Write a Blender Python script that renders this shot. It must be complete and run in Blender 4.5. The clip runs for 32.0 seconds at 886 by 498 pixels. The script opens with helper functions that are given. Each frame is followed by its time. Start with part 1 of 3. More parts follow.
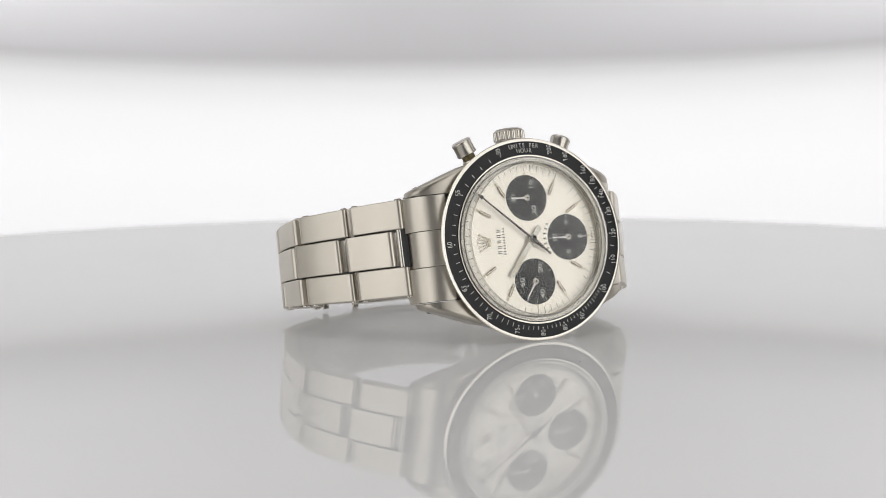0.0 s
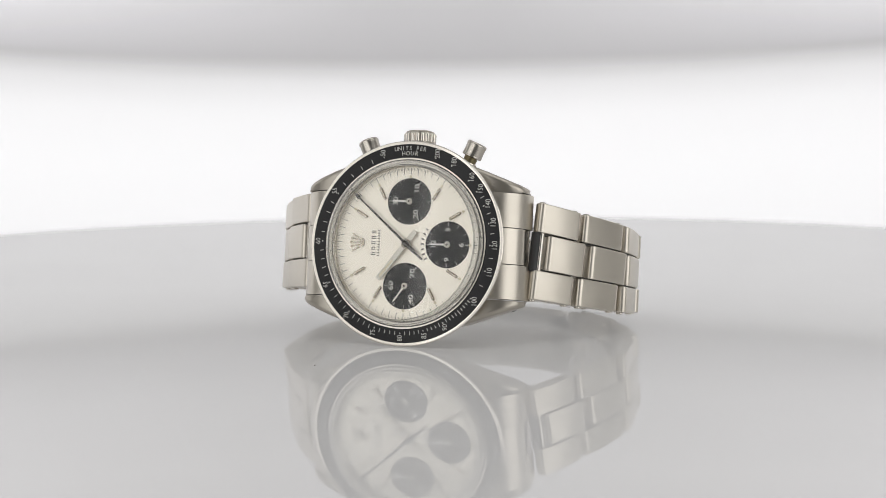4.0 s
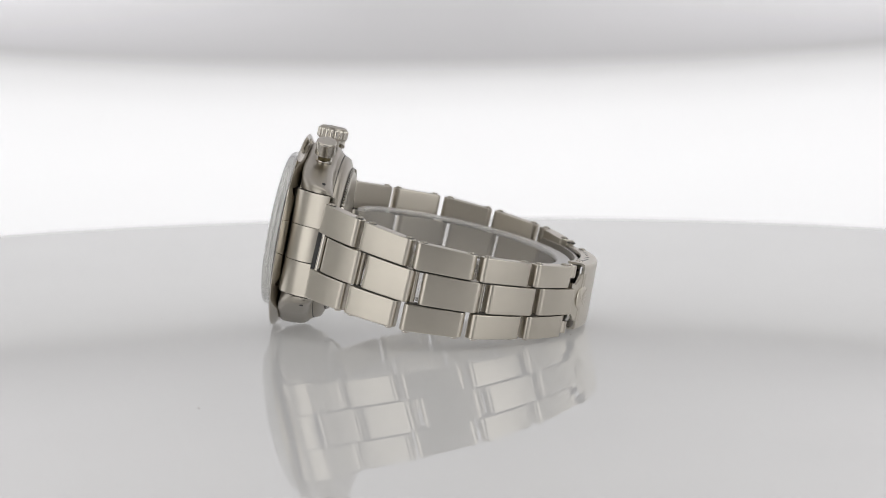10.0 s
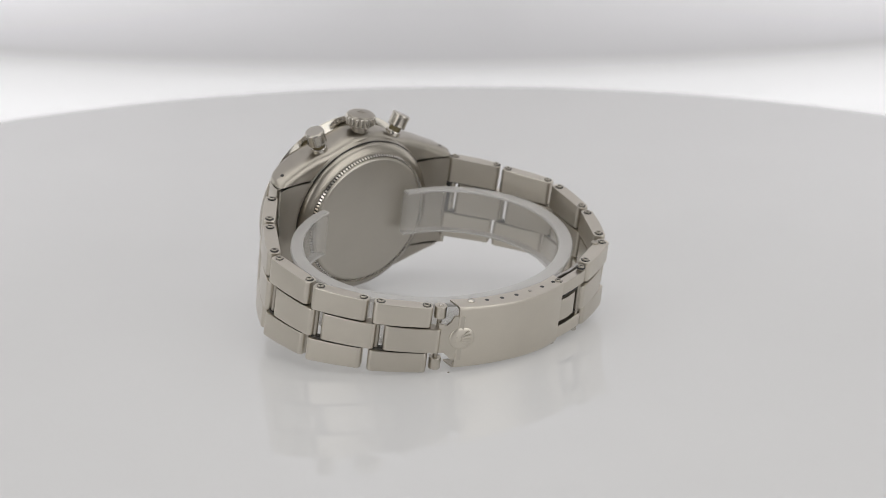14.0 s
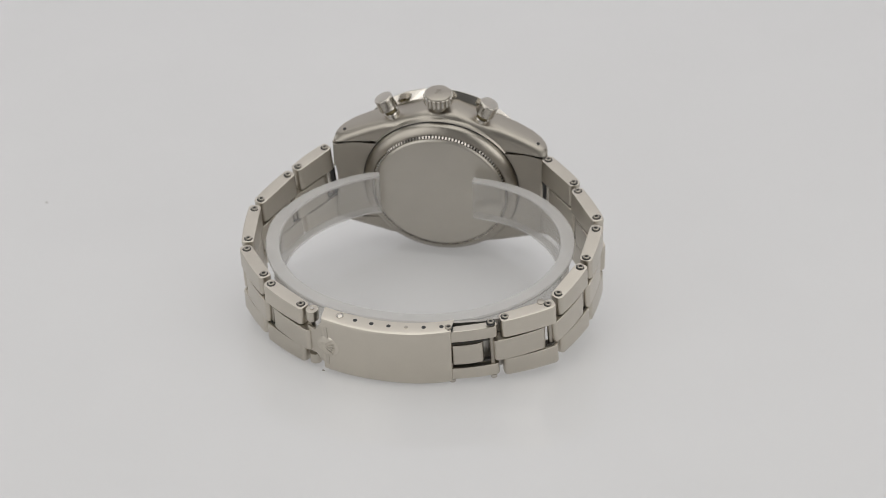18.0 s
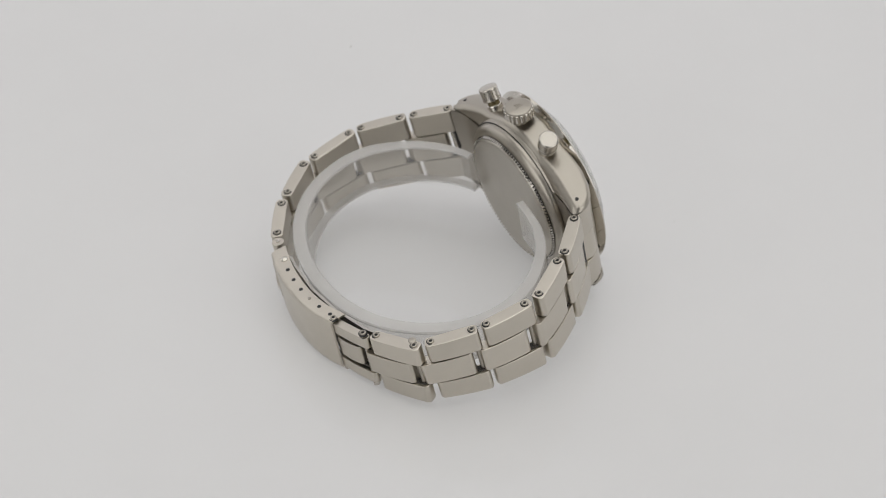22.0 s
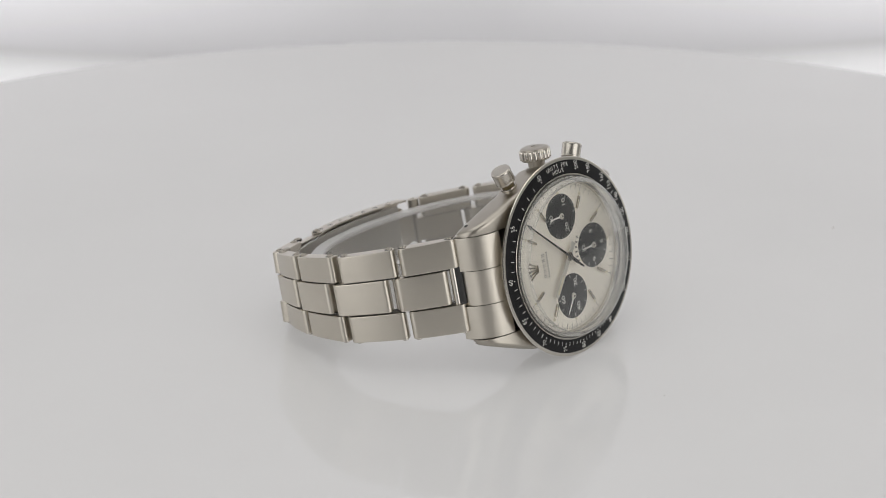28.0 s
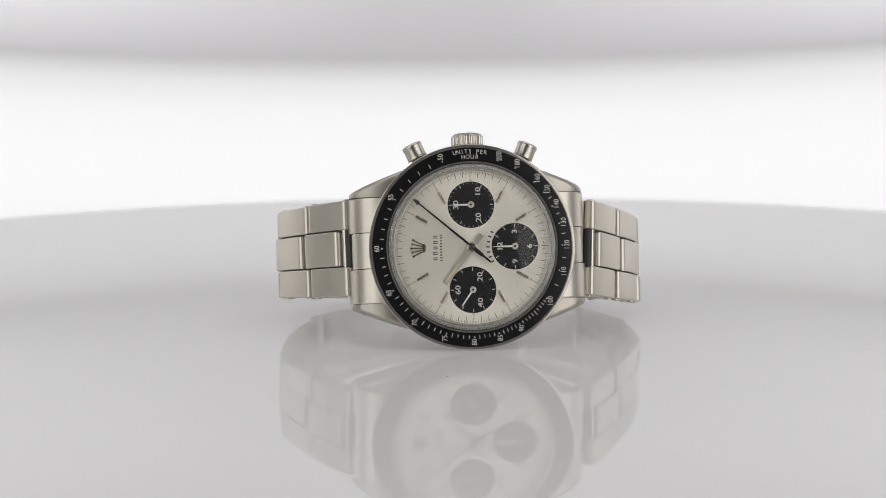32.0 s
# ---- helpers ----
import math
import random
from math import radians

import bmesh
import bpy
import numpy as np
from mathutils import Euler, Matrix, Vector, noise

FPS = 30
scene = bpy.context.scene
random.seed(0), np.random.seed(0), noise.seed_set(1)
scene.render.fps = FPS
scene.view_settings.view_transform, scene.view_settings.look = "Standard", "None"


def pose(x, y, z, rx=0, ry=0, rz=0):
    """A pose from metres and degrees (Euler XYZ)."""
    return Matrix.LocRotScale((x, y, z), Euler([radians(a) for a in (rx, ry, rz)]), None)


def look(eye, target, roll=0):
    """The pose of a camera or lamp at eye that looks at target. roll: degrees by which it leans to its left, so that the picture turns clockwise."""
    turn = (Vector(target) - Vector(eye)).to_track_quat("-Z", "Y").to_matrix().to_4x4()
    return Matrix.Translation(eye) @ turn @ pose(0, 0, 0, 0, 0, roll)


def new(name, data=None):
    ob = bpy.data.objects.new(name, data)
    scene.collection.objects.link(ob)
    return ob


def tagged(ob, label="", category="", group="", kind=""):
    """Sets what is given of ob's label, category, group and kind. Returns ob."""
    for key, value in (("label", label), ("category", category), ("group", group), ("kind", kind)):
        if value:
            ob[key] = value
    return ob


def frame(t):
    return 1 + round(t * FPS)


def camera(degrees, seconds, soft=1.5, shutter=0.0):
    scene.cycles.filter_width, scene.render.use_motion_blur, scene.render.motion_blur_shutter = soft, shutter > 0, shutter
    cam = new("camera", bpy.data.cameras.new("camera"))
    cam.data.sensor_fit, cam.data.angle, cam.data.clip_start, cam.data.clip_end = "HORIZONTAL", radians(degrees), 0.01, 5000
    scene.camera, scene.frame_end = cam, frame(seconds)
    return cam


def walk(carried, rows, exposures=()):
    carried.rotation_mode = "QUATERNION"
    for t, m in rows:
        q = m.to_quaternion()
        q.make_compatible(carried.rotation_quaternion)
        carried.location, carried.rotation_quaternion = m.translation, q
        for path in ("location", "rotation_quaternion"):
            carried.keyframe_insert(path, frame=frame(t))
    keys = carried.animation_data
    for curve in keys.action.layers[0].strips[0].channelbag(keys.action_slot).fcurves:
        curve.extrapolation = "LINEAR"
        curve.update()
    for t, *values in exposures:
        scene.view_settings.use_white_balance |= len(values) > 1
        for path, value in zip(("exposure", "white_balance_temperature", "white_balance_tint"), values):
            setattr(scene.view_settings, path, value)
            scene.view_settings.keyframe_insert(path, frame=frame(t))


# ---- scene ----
# A wristwatch stands on its edge on a slowly turning white acrylic disc in a light box;
# the camera swings up and down on an arm that carries the lit backdrop on its far end.

# ---- camera ----
ARM = 0.430          # lens to pivot
PIVOT = 0.0142       # height of the pivot above the disc
ELEVATION = [(0, 6.55), (2, 6.55), (4, 6.6), (6, 6.65), (8, 6.55), (9, 6.5), (10, 6.5), (11, 7.85), (12, 10.85),
             (13, 13.95), (14, 17.1), (15, 20.05), (16, 22.8), (17, 25.5), (18, 28.8), (19, 32.4), (20, 35.8),
             (21, 37.5), (22, 37.65), (23, 36.2), (24, 33.0), (25, 29.5), (26, 26.3), (27, 23.7), (28, 20.8),
             (29, 17.5), (30, 14.4), (31, 11.3), (32, 8.1)]


def eye_at(e):
    return (0.0, -ARM * math.cos(radians(e)), PIVOT + ARM * math.sin(radians(e)))


cam = camera(22.83, 32.0, soft=0.8)
cam.data.dof.use_dof = True
cam.data.dof.focus_distance = 0.402
cam.data.dof.aperture_fstop = 28.0
walk(cam, [(t, look(eye_at(e), (0.00048, 0, PIVOT), -0.49)) for t, e in ELEVATION])

# ---- light ----
world = bpy.data.worlds.new("studio_air")
scene.world = world
world.use_nodes = True
world.node_tree.nodes["Background"].inputs[0].default_value = (0.80, 0.80, 0.82, 1)
world.node_tree.nodes["Background"].inputs[1].default_value = 0.05


def softbox(name, m, w, h, watts, colour=(1, 1, 1)):
    la = bpy.data.lights.new(name, "AREA")
    la.shape, la.size, la.size_y, la.energy, la.color = "RECTANGLE", w, h, watts, colour
    ob = new(name, la)
    ob.matrix_world = m
    return ob


WARM = (1, 0.99, 0.975)
softbox("ceiling_softbox", look((0, 0.0, 1.0), (0, 0.001, 0)), 1.35, 1.35, 5.7, WARM)
for sx in (-1, 1):
    softbox("front_softbox", look((sx * 0.58, -1.15, 0.36), (0, 0, 0.3)), 0.6, 0.95, 1.8, WARM)
softbox("right_softbox", look((0.95, -0.72, 0.36), (0, 0, 0.25)), 0.8, 1.0, 3.5, WARM)
softbox("left_softbox", look((-0.95, -0.72, 0.36), (0, 0, 0.25)), 0.8, 1.0, 2.6, WARM)
softbox("side_softbox", look((1.18, 0.42, 0.36), (0, 0, 0.25)), 0.8, 1.0, 1.9, WARM)
softbox("side_softbox", look((-1.18, 0.42, 0.36), (0, 0, 0.25)), 0.8, 1.0, 1.9, WARM)


# ---- materials ----
BOW = 0.030          # rise of the backdrop's lit edge at its ends


def material(name, base, rough=0.5, metal=0.0, **more):
    m = bpy.data.materials.new(name)
    m.use_nodes = True
    b = m.node_tree.nodes["Principled BSDF"]
    b.inputs["Base Color"].default_value = (*base, 1)
    b.inputs["Roughness"].default_value = rough
    b.inputs["Metallic"].default_value = metal
    for key, value in more.items():
        b.inputs[key].default_value = value
    return m


def add(m, kind, **props):
    n = m.node_tree.nodes.new(kind)
    for key, value in props.items():
        if key in ("operation", "blend_type", "data_type", "noise_dimensions", "gradient_type"):
            setattr(n, key, value)
        else:
            n.inputs[key].default_value = value
    return n


def link(m, a, b):
    m.node_tree.links.new(a, b)


def ramp(m, src, stops):
    n = m.node_tree.nodes.new("ShaderNodeValToRGB")
    el = n.color_ramp.elements
    while len(el) < len(stops):
        el.new(0.5)
    for k, (pos, col) in enumerate(stops):
        el[k].position, el[k].color = pos, (*col, 1) if len(col) == 3 else col
    link(m, src, n.inputs[0])
    return n.outputs[0]


def steel(name, base, rough, grain=None, spread=0.08, bump=0.0):
    """Stainless steel; grain: scale of the brushing along each axis, per metre."""
    m = material(name, base, rough, 1.0)
    b = m.node_tree.nodes["Principled BSDF"]
    co = add(m, "ShaderNodeTexCoord")
    mp = add(m, "ShaderNodeMapping")
    mp.inputs["Scale"].default_value = grain or (900, 900, 900)
    link(m, co.outputs["Object"], mp.inputs["Vector"])
    fine = add(m, "ShaderNodeTexNoise", Scale=1.0, Detail=4.0, Roughness=0.6)
    link(m, mp.outputs[0], fine.inputs["Vector"])
    wear = add(m, "ShaderNodeTexNoise", Scale=260.0, Detail=3.0)
    link(m, co.outputs["Object"], wear.inputs["Vector"])
    info = add(m, "ShaderNodeObjectInfo")
    s1 = add(m, "ShaderNodeMath", operation="MULTIPLY_ADD")
    link(m, fine.outputs["Fac"], s1.inputs[0])
    s1.inputs[1].default_value, s1.inputs[2].default_value = spread, rough - spread * 0.5
    s2 = add(m, "ShaderNodeMath", operation="MULTIPLY_ADD")
    link(m, wear.outputs["Fac"], s2.inputs[0])
    s2.inputs[1].default_value = spread
    link(m, s1.outputs[0], s2.inputs[2])
    link(m, s2.outputs[0], b.inputs["Roughness"])
    tone = add(m, "ShaderNodeMath", operation="MULTIPLY_ADD")
    link(m, info.outputs["Random"], tone.inputs[0])
    tone.inputs[1].default_value, tone.inputs[2].default_value = 0.10, 0.90
    mix = add(m, "ShaderNodeVectorMath", operation="SCALE")
    mix.inputs[0].default_value = base
    smear = add(m, "ShaderNodeTexNoise", Scale=110.0, Detail=5.0, Roughness=0.65)
    link(m, co.outputs["Object"], smear.inputs["Vector"])
    tone2 = add(m, "ShaderNodeMath", operation="MULTIPLY_ADD")
    link(m, smear.outputs["Fac"], tone2.inputs[0])
    tone2.inputs[1].default_value = 0.14
    link(m, tone.outputs[0], tone2.inputs[2])
    link(m, tone2.outputs[0], mix.inputs["Scale"])
    link(m, mix.outputs[0], b.inputs["Base Color"])
    if bump:
        bp = add(m, "ShaderNodeBump", Strength=bump, Distance=0.00002)
        link(m, fine.outputs["Fac"], bp.inputs["Height"])
        link(m, bp.outputs[0], b.inputs["Normal"])
    return m


brushed = steel("brushed_steel", (0.565, 0.527, 0.463), 0.275, (400, 400, 9000), 0.08, 0.04)
satin = steel("satin_steel", (0.395, 0.366, 0.32), 0.27, (3000, 3000, 3000), 0.08, 0.04)
pusher_steel = steel("worn_polished_steel", (0.52, 0.49, 0.44), 0.17, (2500, 2500, 2500), 0.06, 0.03)
polished = steel("polished_steel", (0.58, 0.55, 0.50), 0.10, None, 0.05)
worn_back = steel("worn_steel_back", (0.50, 0.472, 0.422), 0.28, (2500, 2500, 2500), 0.14, 0.08)
inner_steel = steel("inner_steel", (0.48, 0.46, 0.43), 0.38, None, 0.1)
olive_stem = material("dark_olive_brass", (0.20, 0.17, 0.10), 0.35, 1.0)
# near-black plugs: shade inside holes, slots and joints put into the colour
dark_gap = material("dark_recess", (0.02, 0.02, 0.02), 0.5)
# near-black filler: shade between links and teeth put into the colour
dark_fill = material("near_black_fill", (0.045, 0.042, 0.036), 0.6)
bezel_black = material("black_bezel_enamel", (0.006, 0.006, 0.007), 0.22, **{"Specular IOR Level": 0.27})
white_print = material("white_print", (0.58, 0.57, 0.54), 0.5)
dark_print = material("dark_print", (0.045, 0.042, 0.036), 0.5)
pale_hand = material("pale_satin_hand", (0.56, 0.535, 0.48), 0.28, 0.6)
sub_black = material("black_subdial", (0.009, 0.009, 0.010), 0.45, **{"Specular IOR Level": 0.2})
hand_white = material("white_hand_paint", (0.80, 0.79, 0.76), 0.35)
hand_steel = material("dark_polished_hand", (0.06, 0.055, 0.05), 0.22, 0.8)
lume = material("aged_lume", (0.62, 0.56, 0.40), 0.6)
gilt = material("pale_polished_index", (0.42, 0.375, 0.31), 0.17, 1.0)

# silver dial, brushed outward from its centre
silver_dial = material("silver_dial", (0.90, 0.85, 0.755), 0.34, 0.56, Anisotropic=0.75)
b_ = silver_dial.node_tree.nodes["Principled BSDF"]
n_ = add(silver_dial, "ShaderNodeTexNoise", Scale=2600.0, Detail=3.0)
c_ = add(silver_dial, "ShaderNodeTexCoord")
link(silver_dial, c_.outputs["Object"], n_.inputs["Vector"])
link(silver_dial, ramp(silver_dial, n_.outputs["Fac"], [(0.3, (0.31,) * 3), (0.7, (0.42,) * 3)]), b_.inputs["Roughness"])
dial_from = add(silver_dial, "ShaderNodeVectorMath", operation="SUBTRACT")
dial_round = add(silver_dial, "ShaderNodeVectorMath", operation="CROSS_PRODUCT")
link(silver_dial, c_.outputs["Object"], dial_from.inputs[0])
link(silver_dial, dial_from.outputs[0], dial_round.inputs[0])
link(silver_dial, c_.outputs["Normal"], dial_round.inputs[1])
link(silver_dial, dial_round.outputs[0], b_.inputs["Tangent"])


def clear(name, tint, gloss_rough, cloud, cloud_colour, edge=5.0):
    """Clear plastic: passes light straight on, shines by Fresnel, with a little milky body."""
    m = bpy.data.materials.new(name)
    m.use_nodes = True
    nt = m.node_tree
    nt.nodes.remove(nt.nodes["Principled BSDF"])
    out = nt.nodes["Material Output"]
    tr = add(m, "ShaderNodeBsdfTransparent", Color=(*tint, 1))
    df = add(m, "ShaderNodeBsdfDiffuse", Color=(*cloud_colour, 1))
    gl = add(m, "ShaderNodeBsdfGlossy", Roughness=gloss_rough)
    lw = add(m, "ShaderNodeLayerWeight", Blend=0.5)
    pw = add(m, "ShaderNodeMath", operation="POWER")
    link(m, lw.outputs["Facing"], pw.inputs[0])
    pw.inputs[1].default_value = edge
    fr = add(m, "ShaderNodeMath", operation="MULTIPLY_ADD")
    link(m, pw.outputs[0], fr.inputs[0])
    fr.inputs[1].default_value, fr.inputs[2].default_value = 0.97, 0.025
    a = add(m, "ShaderNodeMixShader")
    a.inputs[0].default_value = cloud
    link(m, tr.outputs[0], a.inputs[1])
    link(m, df.outputs[0], a.inputs[2])
    c = add(m, "ShaderNodeMixShader")
    link(m, fr.outputs[0], c.inputs[0])
    link(m, a.outputs[0], c.inputs[1])
    link(m, gl.outputs[0], c.inputs[2])
    link(m, c.outputs[0], out.inputs[0])
    return m


acrylic = clear("clear_acrylic_crystal", (0.985, 0.985, 0.98), 0.03, 0.002, (0.8, 0.8, 0.8), 2.5)
# the edge's pale body stands in for light reflected inside the acrylic
acrylic_edge = clear("pale_acrylic_edge", (0.96, 0.96, 0.95), 0.03, 0.10, (0.80, 0.795, 0.78), 2.6)
cuff_rim = clear("frosted_cuff_edge", (0.94, 0.94, 0.93), 0.3, 0.38, (0.79, 0.775, 0.765))
cuff_plastic = clear("clear_cuff_plastic", (0.96, 0.955, 0.945), 0.16, 0.15, (0.80, 0.79, 0.78))

# glossy white translucent acrylic under a clear polished surface; emission stands in for light from below
white_acrylic = bpy.data.materials.new("white_gloss_acrylic")
white_acrylic.use_nodes = True
w_ = white_acrylic.node_tree.nodes
w_.remove(w_["Principled BSDF"])
d_ = add(white_acrylic, "ShaderNodeBsdfDiffuse")
# added glow, no lamp beneath: it thins the shade under the watch
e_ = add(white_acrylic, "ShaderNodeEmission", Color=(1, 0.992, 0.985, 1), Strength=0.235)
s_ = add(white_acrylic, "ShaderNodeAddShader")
g_ = add(white_acrylic, "ShaderNodeBsdfGlossy")
f_ = add(white_acrylic, "ShaderNodeFresnel", IOR=1.49)
m_ = add(white_acrylic, "ShaderNodeMixShader")
c_ = add(white_acrylic, "ShaderNodeTexCoord")
n_ = add(white_acrylic, "ShaderNodeTexNoise", Scale=22.0, Detail=5.0)
link(white_acrylic, c_.outputs["Object"], n_.inputs["Vector"])
link(white_acrylic, ramp(white_acrylic, n_.outputs["Fac"], [(0.3, (0.002,) * 3), (0.75, (0.010,) * 3)]), g_.inputs["Roughness"])
link(white_acrylic, ramp(white_acrylic, n_.outputs["Fac"], [(0.3, (0.43, 0.426, 0.426)), (0.7, (0.445, 0.441, 0.441))]), d_.inputs["Color"])
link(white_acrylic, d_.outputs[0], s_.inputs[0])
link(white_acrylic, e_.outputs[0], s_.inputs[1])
link(white_acrylic, f_.outputs[0], m_.inputs[0])
link(white_acrylic, s_.outputs[0], m_.inputs[1])
link(white_acrylic, g_.outputs[0], m_.inputs[2])
link(white_acrylic, m_.outputs[0], w_["Material Output"].inputs[0])

# unseen floor and rear wall, kept dark to deepen reflections in the steel
dark_surround = material("black_surround", (0.03, 0.03, 0.03), 0.9)
grey_surround = material("grey_rear_surround", (0.24, 0.24, 0.24), 0.9)
wall_paint = material("white_studio_paint", (0.72, 0.72, 0.71), 0.8)
c_ = add(wall_paint, "ShaderNodeTexCoord")
n_ = add(wall_paint, "ShaderNodeTexNoise", Scale=6.0, Detail=6.0)
link(wall_paint, c_.outputs["Object"], n_.inputs["Vector"])
link(wall_paint, ramp(wall_paint, n_.outputs["Fac"], [(0.3, (0.70, 0.70, 0.69)), (0.7, (0.75, 0.75, 0.74))]), wall_paint.node_tree.nodes["Principled BSDF"].inputs["Base Color"])
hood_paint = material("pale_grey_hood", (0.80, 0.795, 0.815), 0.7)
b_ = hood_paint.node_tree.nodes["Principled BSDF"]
b_.inputs["Emission Color"].default_value = (0.97, 0.95, 1.0, 1)   # no lamp: glow painted in towards the ends of the hood
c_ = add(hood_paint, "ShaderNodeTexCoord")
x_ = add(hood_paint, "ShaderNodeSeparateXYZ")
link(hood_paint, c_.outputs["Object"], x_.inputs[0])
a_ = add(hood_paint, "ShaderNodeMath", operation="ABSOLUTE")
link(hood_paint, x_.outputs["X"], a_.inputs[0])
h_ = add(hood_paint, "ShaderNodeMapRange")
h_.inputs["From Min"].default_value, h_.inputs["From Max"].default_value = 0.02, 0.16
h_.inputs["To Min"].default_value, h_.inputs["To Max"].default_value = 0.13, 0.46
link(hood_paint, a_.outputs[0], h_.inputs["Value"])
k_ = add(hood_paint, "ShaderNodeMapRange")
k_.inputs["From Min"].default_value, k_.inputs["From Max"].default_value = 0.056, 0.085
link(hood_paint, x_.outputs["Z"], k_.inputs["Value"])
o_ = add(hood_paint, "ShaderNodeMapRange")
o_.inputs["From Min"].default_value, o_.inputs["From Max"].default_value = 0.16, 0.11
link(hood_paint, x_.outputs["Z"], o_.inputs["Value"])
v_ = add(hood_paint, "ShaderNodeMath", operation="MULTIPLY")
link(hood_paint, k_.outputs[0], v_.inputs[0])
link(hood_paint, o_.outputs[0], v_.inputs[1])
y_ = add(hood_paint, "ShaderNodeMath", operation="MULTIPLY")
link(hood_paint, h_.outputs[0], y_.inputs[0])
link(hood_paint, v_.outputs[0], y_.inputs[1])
u_ = add(hood_paint, "ShaderNodeMapRange")                        # and glow added to its unseen upper part, for the disc to mirror
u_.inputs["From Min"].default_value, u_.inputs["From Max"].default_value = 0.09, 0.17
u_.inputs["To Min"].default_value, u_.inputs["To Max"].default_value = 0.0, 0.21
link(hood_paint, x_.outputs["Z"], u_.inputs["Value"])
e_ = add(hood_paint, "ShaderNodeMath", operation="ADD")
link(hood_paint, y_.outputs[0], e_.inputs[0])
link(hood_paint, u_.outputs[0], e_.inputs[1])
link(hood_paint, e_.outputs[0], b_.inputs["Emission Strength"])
base_paint = material("grey_base_paint", (0.35, 0.35, 0.36), 0.5)
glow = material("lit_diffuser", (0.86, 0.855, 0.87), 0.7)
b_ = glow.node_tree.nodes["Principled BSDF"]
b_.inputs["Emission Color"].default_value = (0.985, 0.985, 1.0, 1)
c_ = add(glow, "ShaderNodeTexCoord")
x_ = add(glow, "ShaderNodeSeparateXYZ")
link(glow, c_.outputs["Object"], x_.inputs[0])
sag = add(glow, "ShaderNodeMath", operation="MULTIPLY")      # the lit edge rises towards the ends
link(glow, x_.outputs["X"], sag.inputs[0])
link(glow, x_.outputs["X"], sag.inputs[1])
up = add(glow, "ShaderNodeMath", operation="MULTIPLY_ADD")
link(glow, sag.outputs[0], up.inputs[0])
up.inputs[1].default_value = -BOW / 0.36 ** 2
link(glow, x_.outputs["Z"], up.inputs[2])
# the soft upper edge of the bright band is put into the emission
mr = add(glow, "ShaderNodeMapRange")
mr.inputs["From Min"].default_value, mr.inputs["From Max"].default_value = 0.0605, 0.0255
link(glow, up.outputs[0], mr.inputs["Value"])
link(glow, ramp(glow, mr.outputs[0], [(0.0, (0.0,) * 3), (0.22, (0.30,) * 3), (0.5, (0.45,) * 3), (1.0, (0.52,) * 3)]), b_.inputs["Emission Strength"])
dust_grey = material("grey_dust", (0.25, 0.22, 0.18), 0.9)

# ---- helpers for the watch, in millimetres of the watch's own axes ----
# x to 6 o'clock, y to 3 o'clock (the crown), z out of the dial; dial centre at the origin
TILT = Matrix(((0.99964, -0.00614, -0.02624), (-0.02469, 0.18218, -0.98295), (0.01082, 0.98325, 0.18196))).to_4x4()
REST = Matrix.Translation((0.00429 - 0.0002, -0.02870, 0.01852)) @ TILT @ Matrix.Scale(0.001, 4)
# the head sits a little askew in its band, and the bezel a little askew on the case
FACE = REST @ pose(0.2, 0.05, 0, -0.9, 1.3, 0)          # bezel and crystal
DIAL_PLATE = FACE @ pose(0, 0, -0.6)                 # dial and markers
CASE = REST @ pose(-0.2, 0.1, 0, -0.9, 2.4, 0.6)       # case, crown and pushers


def smooth_by_area(me, sharp):
    """Smooth shading below the angle sharp, with large faces leading, so that flat faces stay flat."""
    count = len(me.polygons)
    if not count:
        return
    me.polygons.foreach_set("use_smooth", [True] * count)
    me.set_sharp_from_angle(angle=radians(sharp))
    fn = np.empty(count * 3)
    me.polygons.foreach_get("normal", fn)
    fn = fn.reshape(-1, 3)
    area = np.empty(count)
    me.polygons.foreach_get("area", area)
    around = [[] for _ in me.vertices]
    for p in me.polygons:
        for v in p.vertices:
            around[v].append(p.index)
    limit = math.cos(radians(sharp))
    out = []
    for p in me.polygons:
        n0 = fn[p.index]
        for v in p.vertices:
            ids = around[v]
            near = [i for i in ids if i == p.index or fn[i] @ n0 > limit]
            n = (fn[near] * area[near, None]).sum(0) if len(near) > 1 else n0
            ln = math.sqrt(n @ n)
            out.append(tuple(n / ln) if ln > 1e-20 else tuple(n0))
    me.normals_split_custom_set(out)


def part(name, bm, mat, parent, label="", where=REST, sharp=40, kind="", plain=False):
    bmesh.ops.remove_doubles(bm, verts=bm.verts, dist=1e-5)
    bmesh.ops.recalc_face_normals(bm, faces=bm.faces)
    bm.transform(where)
    me = bpy.data.meshes.new(name)
    bm.to_mesh(me)
    bm.free()
    if not plain:
        smooth_by_area(me, sharp)
    me.materials.append(mat)
    ob = new(name, me)
    ob.parent = parent
    return tagged(ob, label, kind=kind)


def lathe(profile, n=96, closed=True, axis=None):
    """Turned solid about z from (radius, height) pairs; closed joins the last pair to the first."""
    bm = bmesh.new()
    rings = []
    for r, z in profile:
        if r < 1e-6:
            rings.append([bm.verts.new((0, 0, z))])
        else:
            rings.append([bm.verts.new((r * math.cos(2 * math.pi * k / n), r * math.sin(2 * math.pi * k / n), z)) for k in range(n)])
    pairs = list(zip(rings, rings[1:])) + ([(rings[-1], rings[0])] if closed else [])
    for a, b in pairs:
        if len(a) == 1 and len(b) == 1:
            continue
        for k in range(n):
            j = (k + 1) % n
            f = [a[k % len(a)], a[j % len(a)], b[j % len(b)], b[k % len(b)]]
            f = [v for i, v in enumerate(f) if v not in f[:i]]
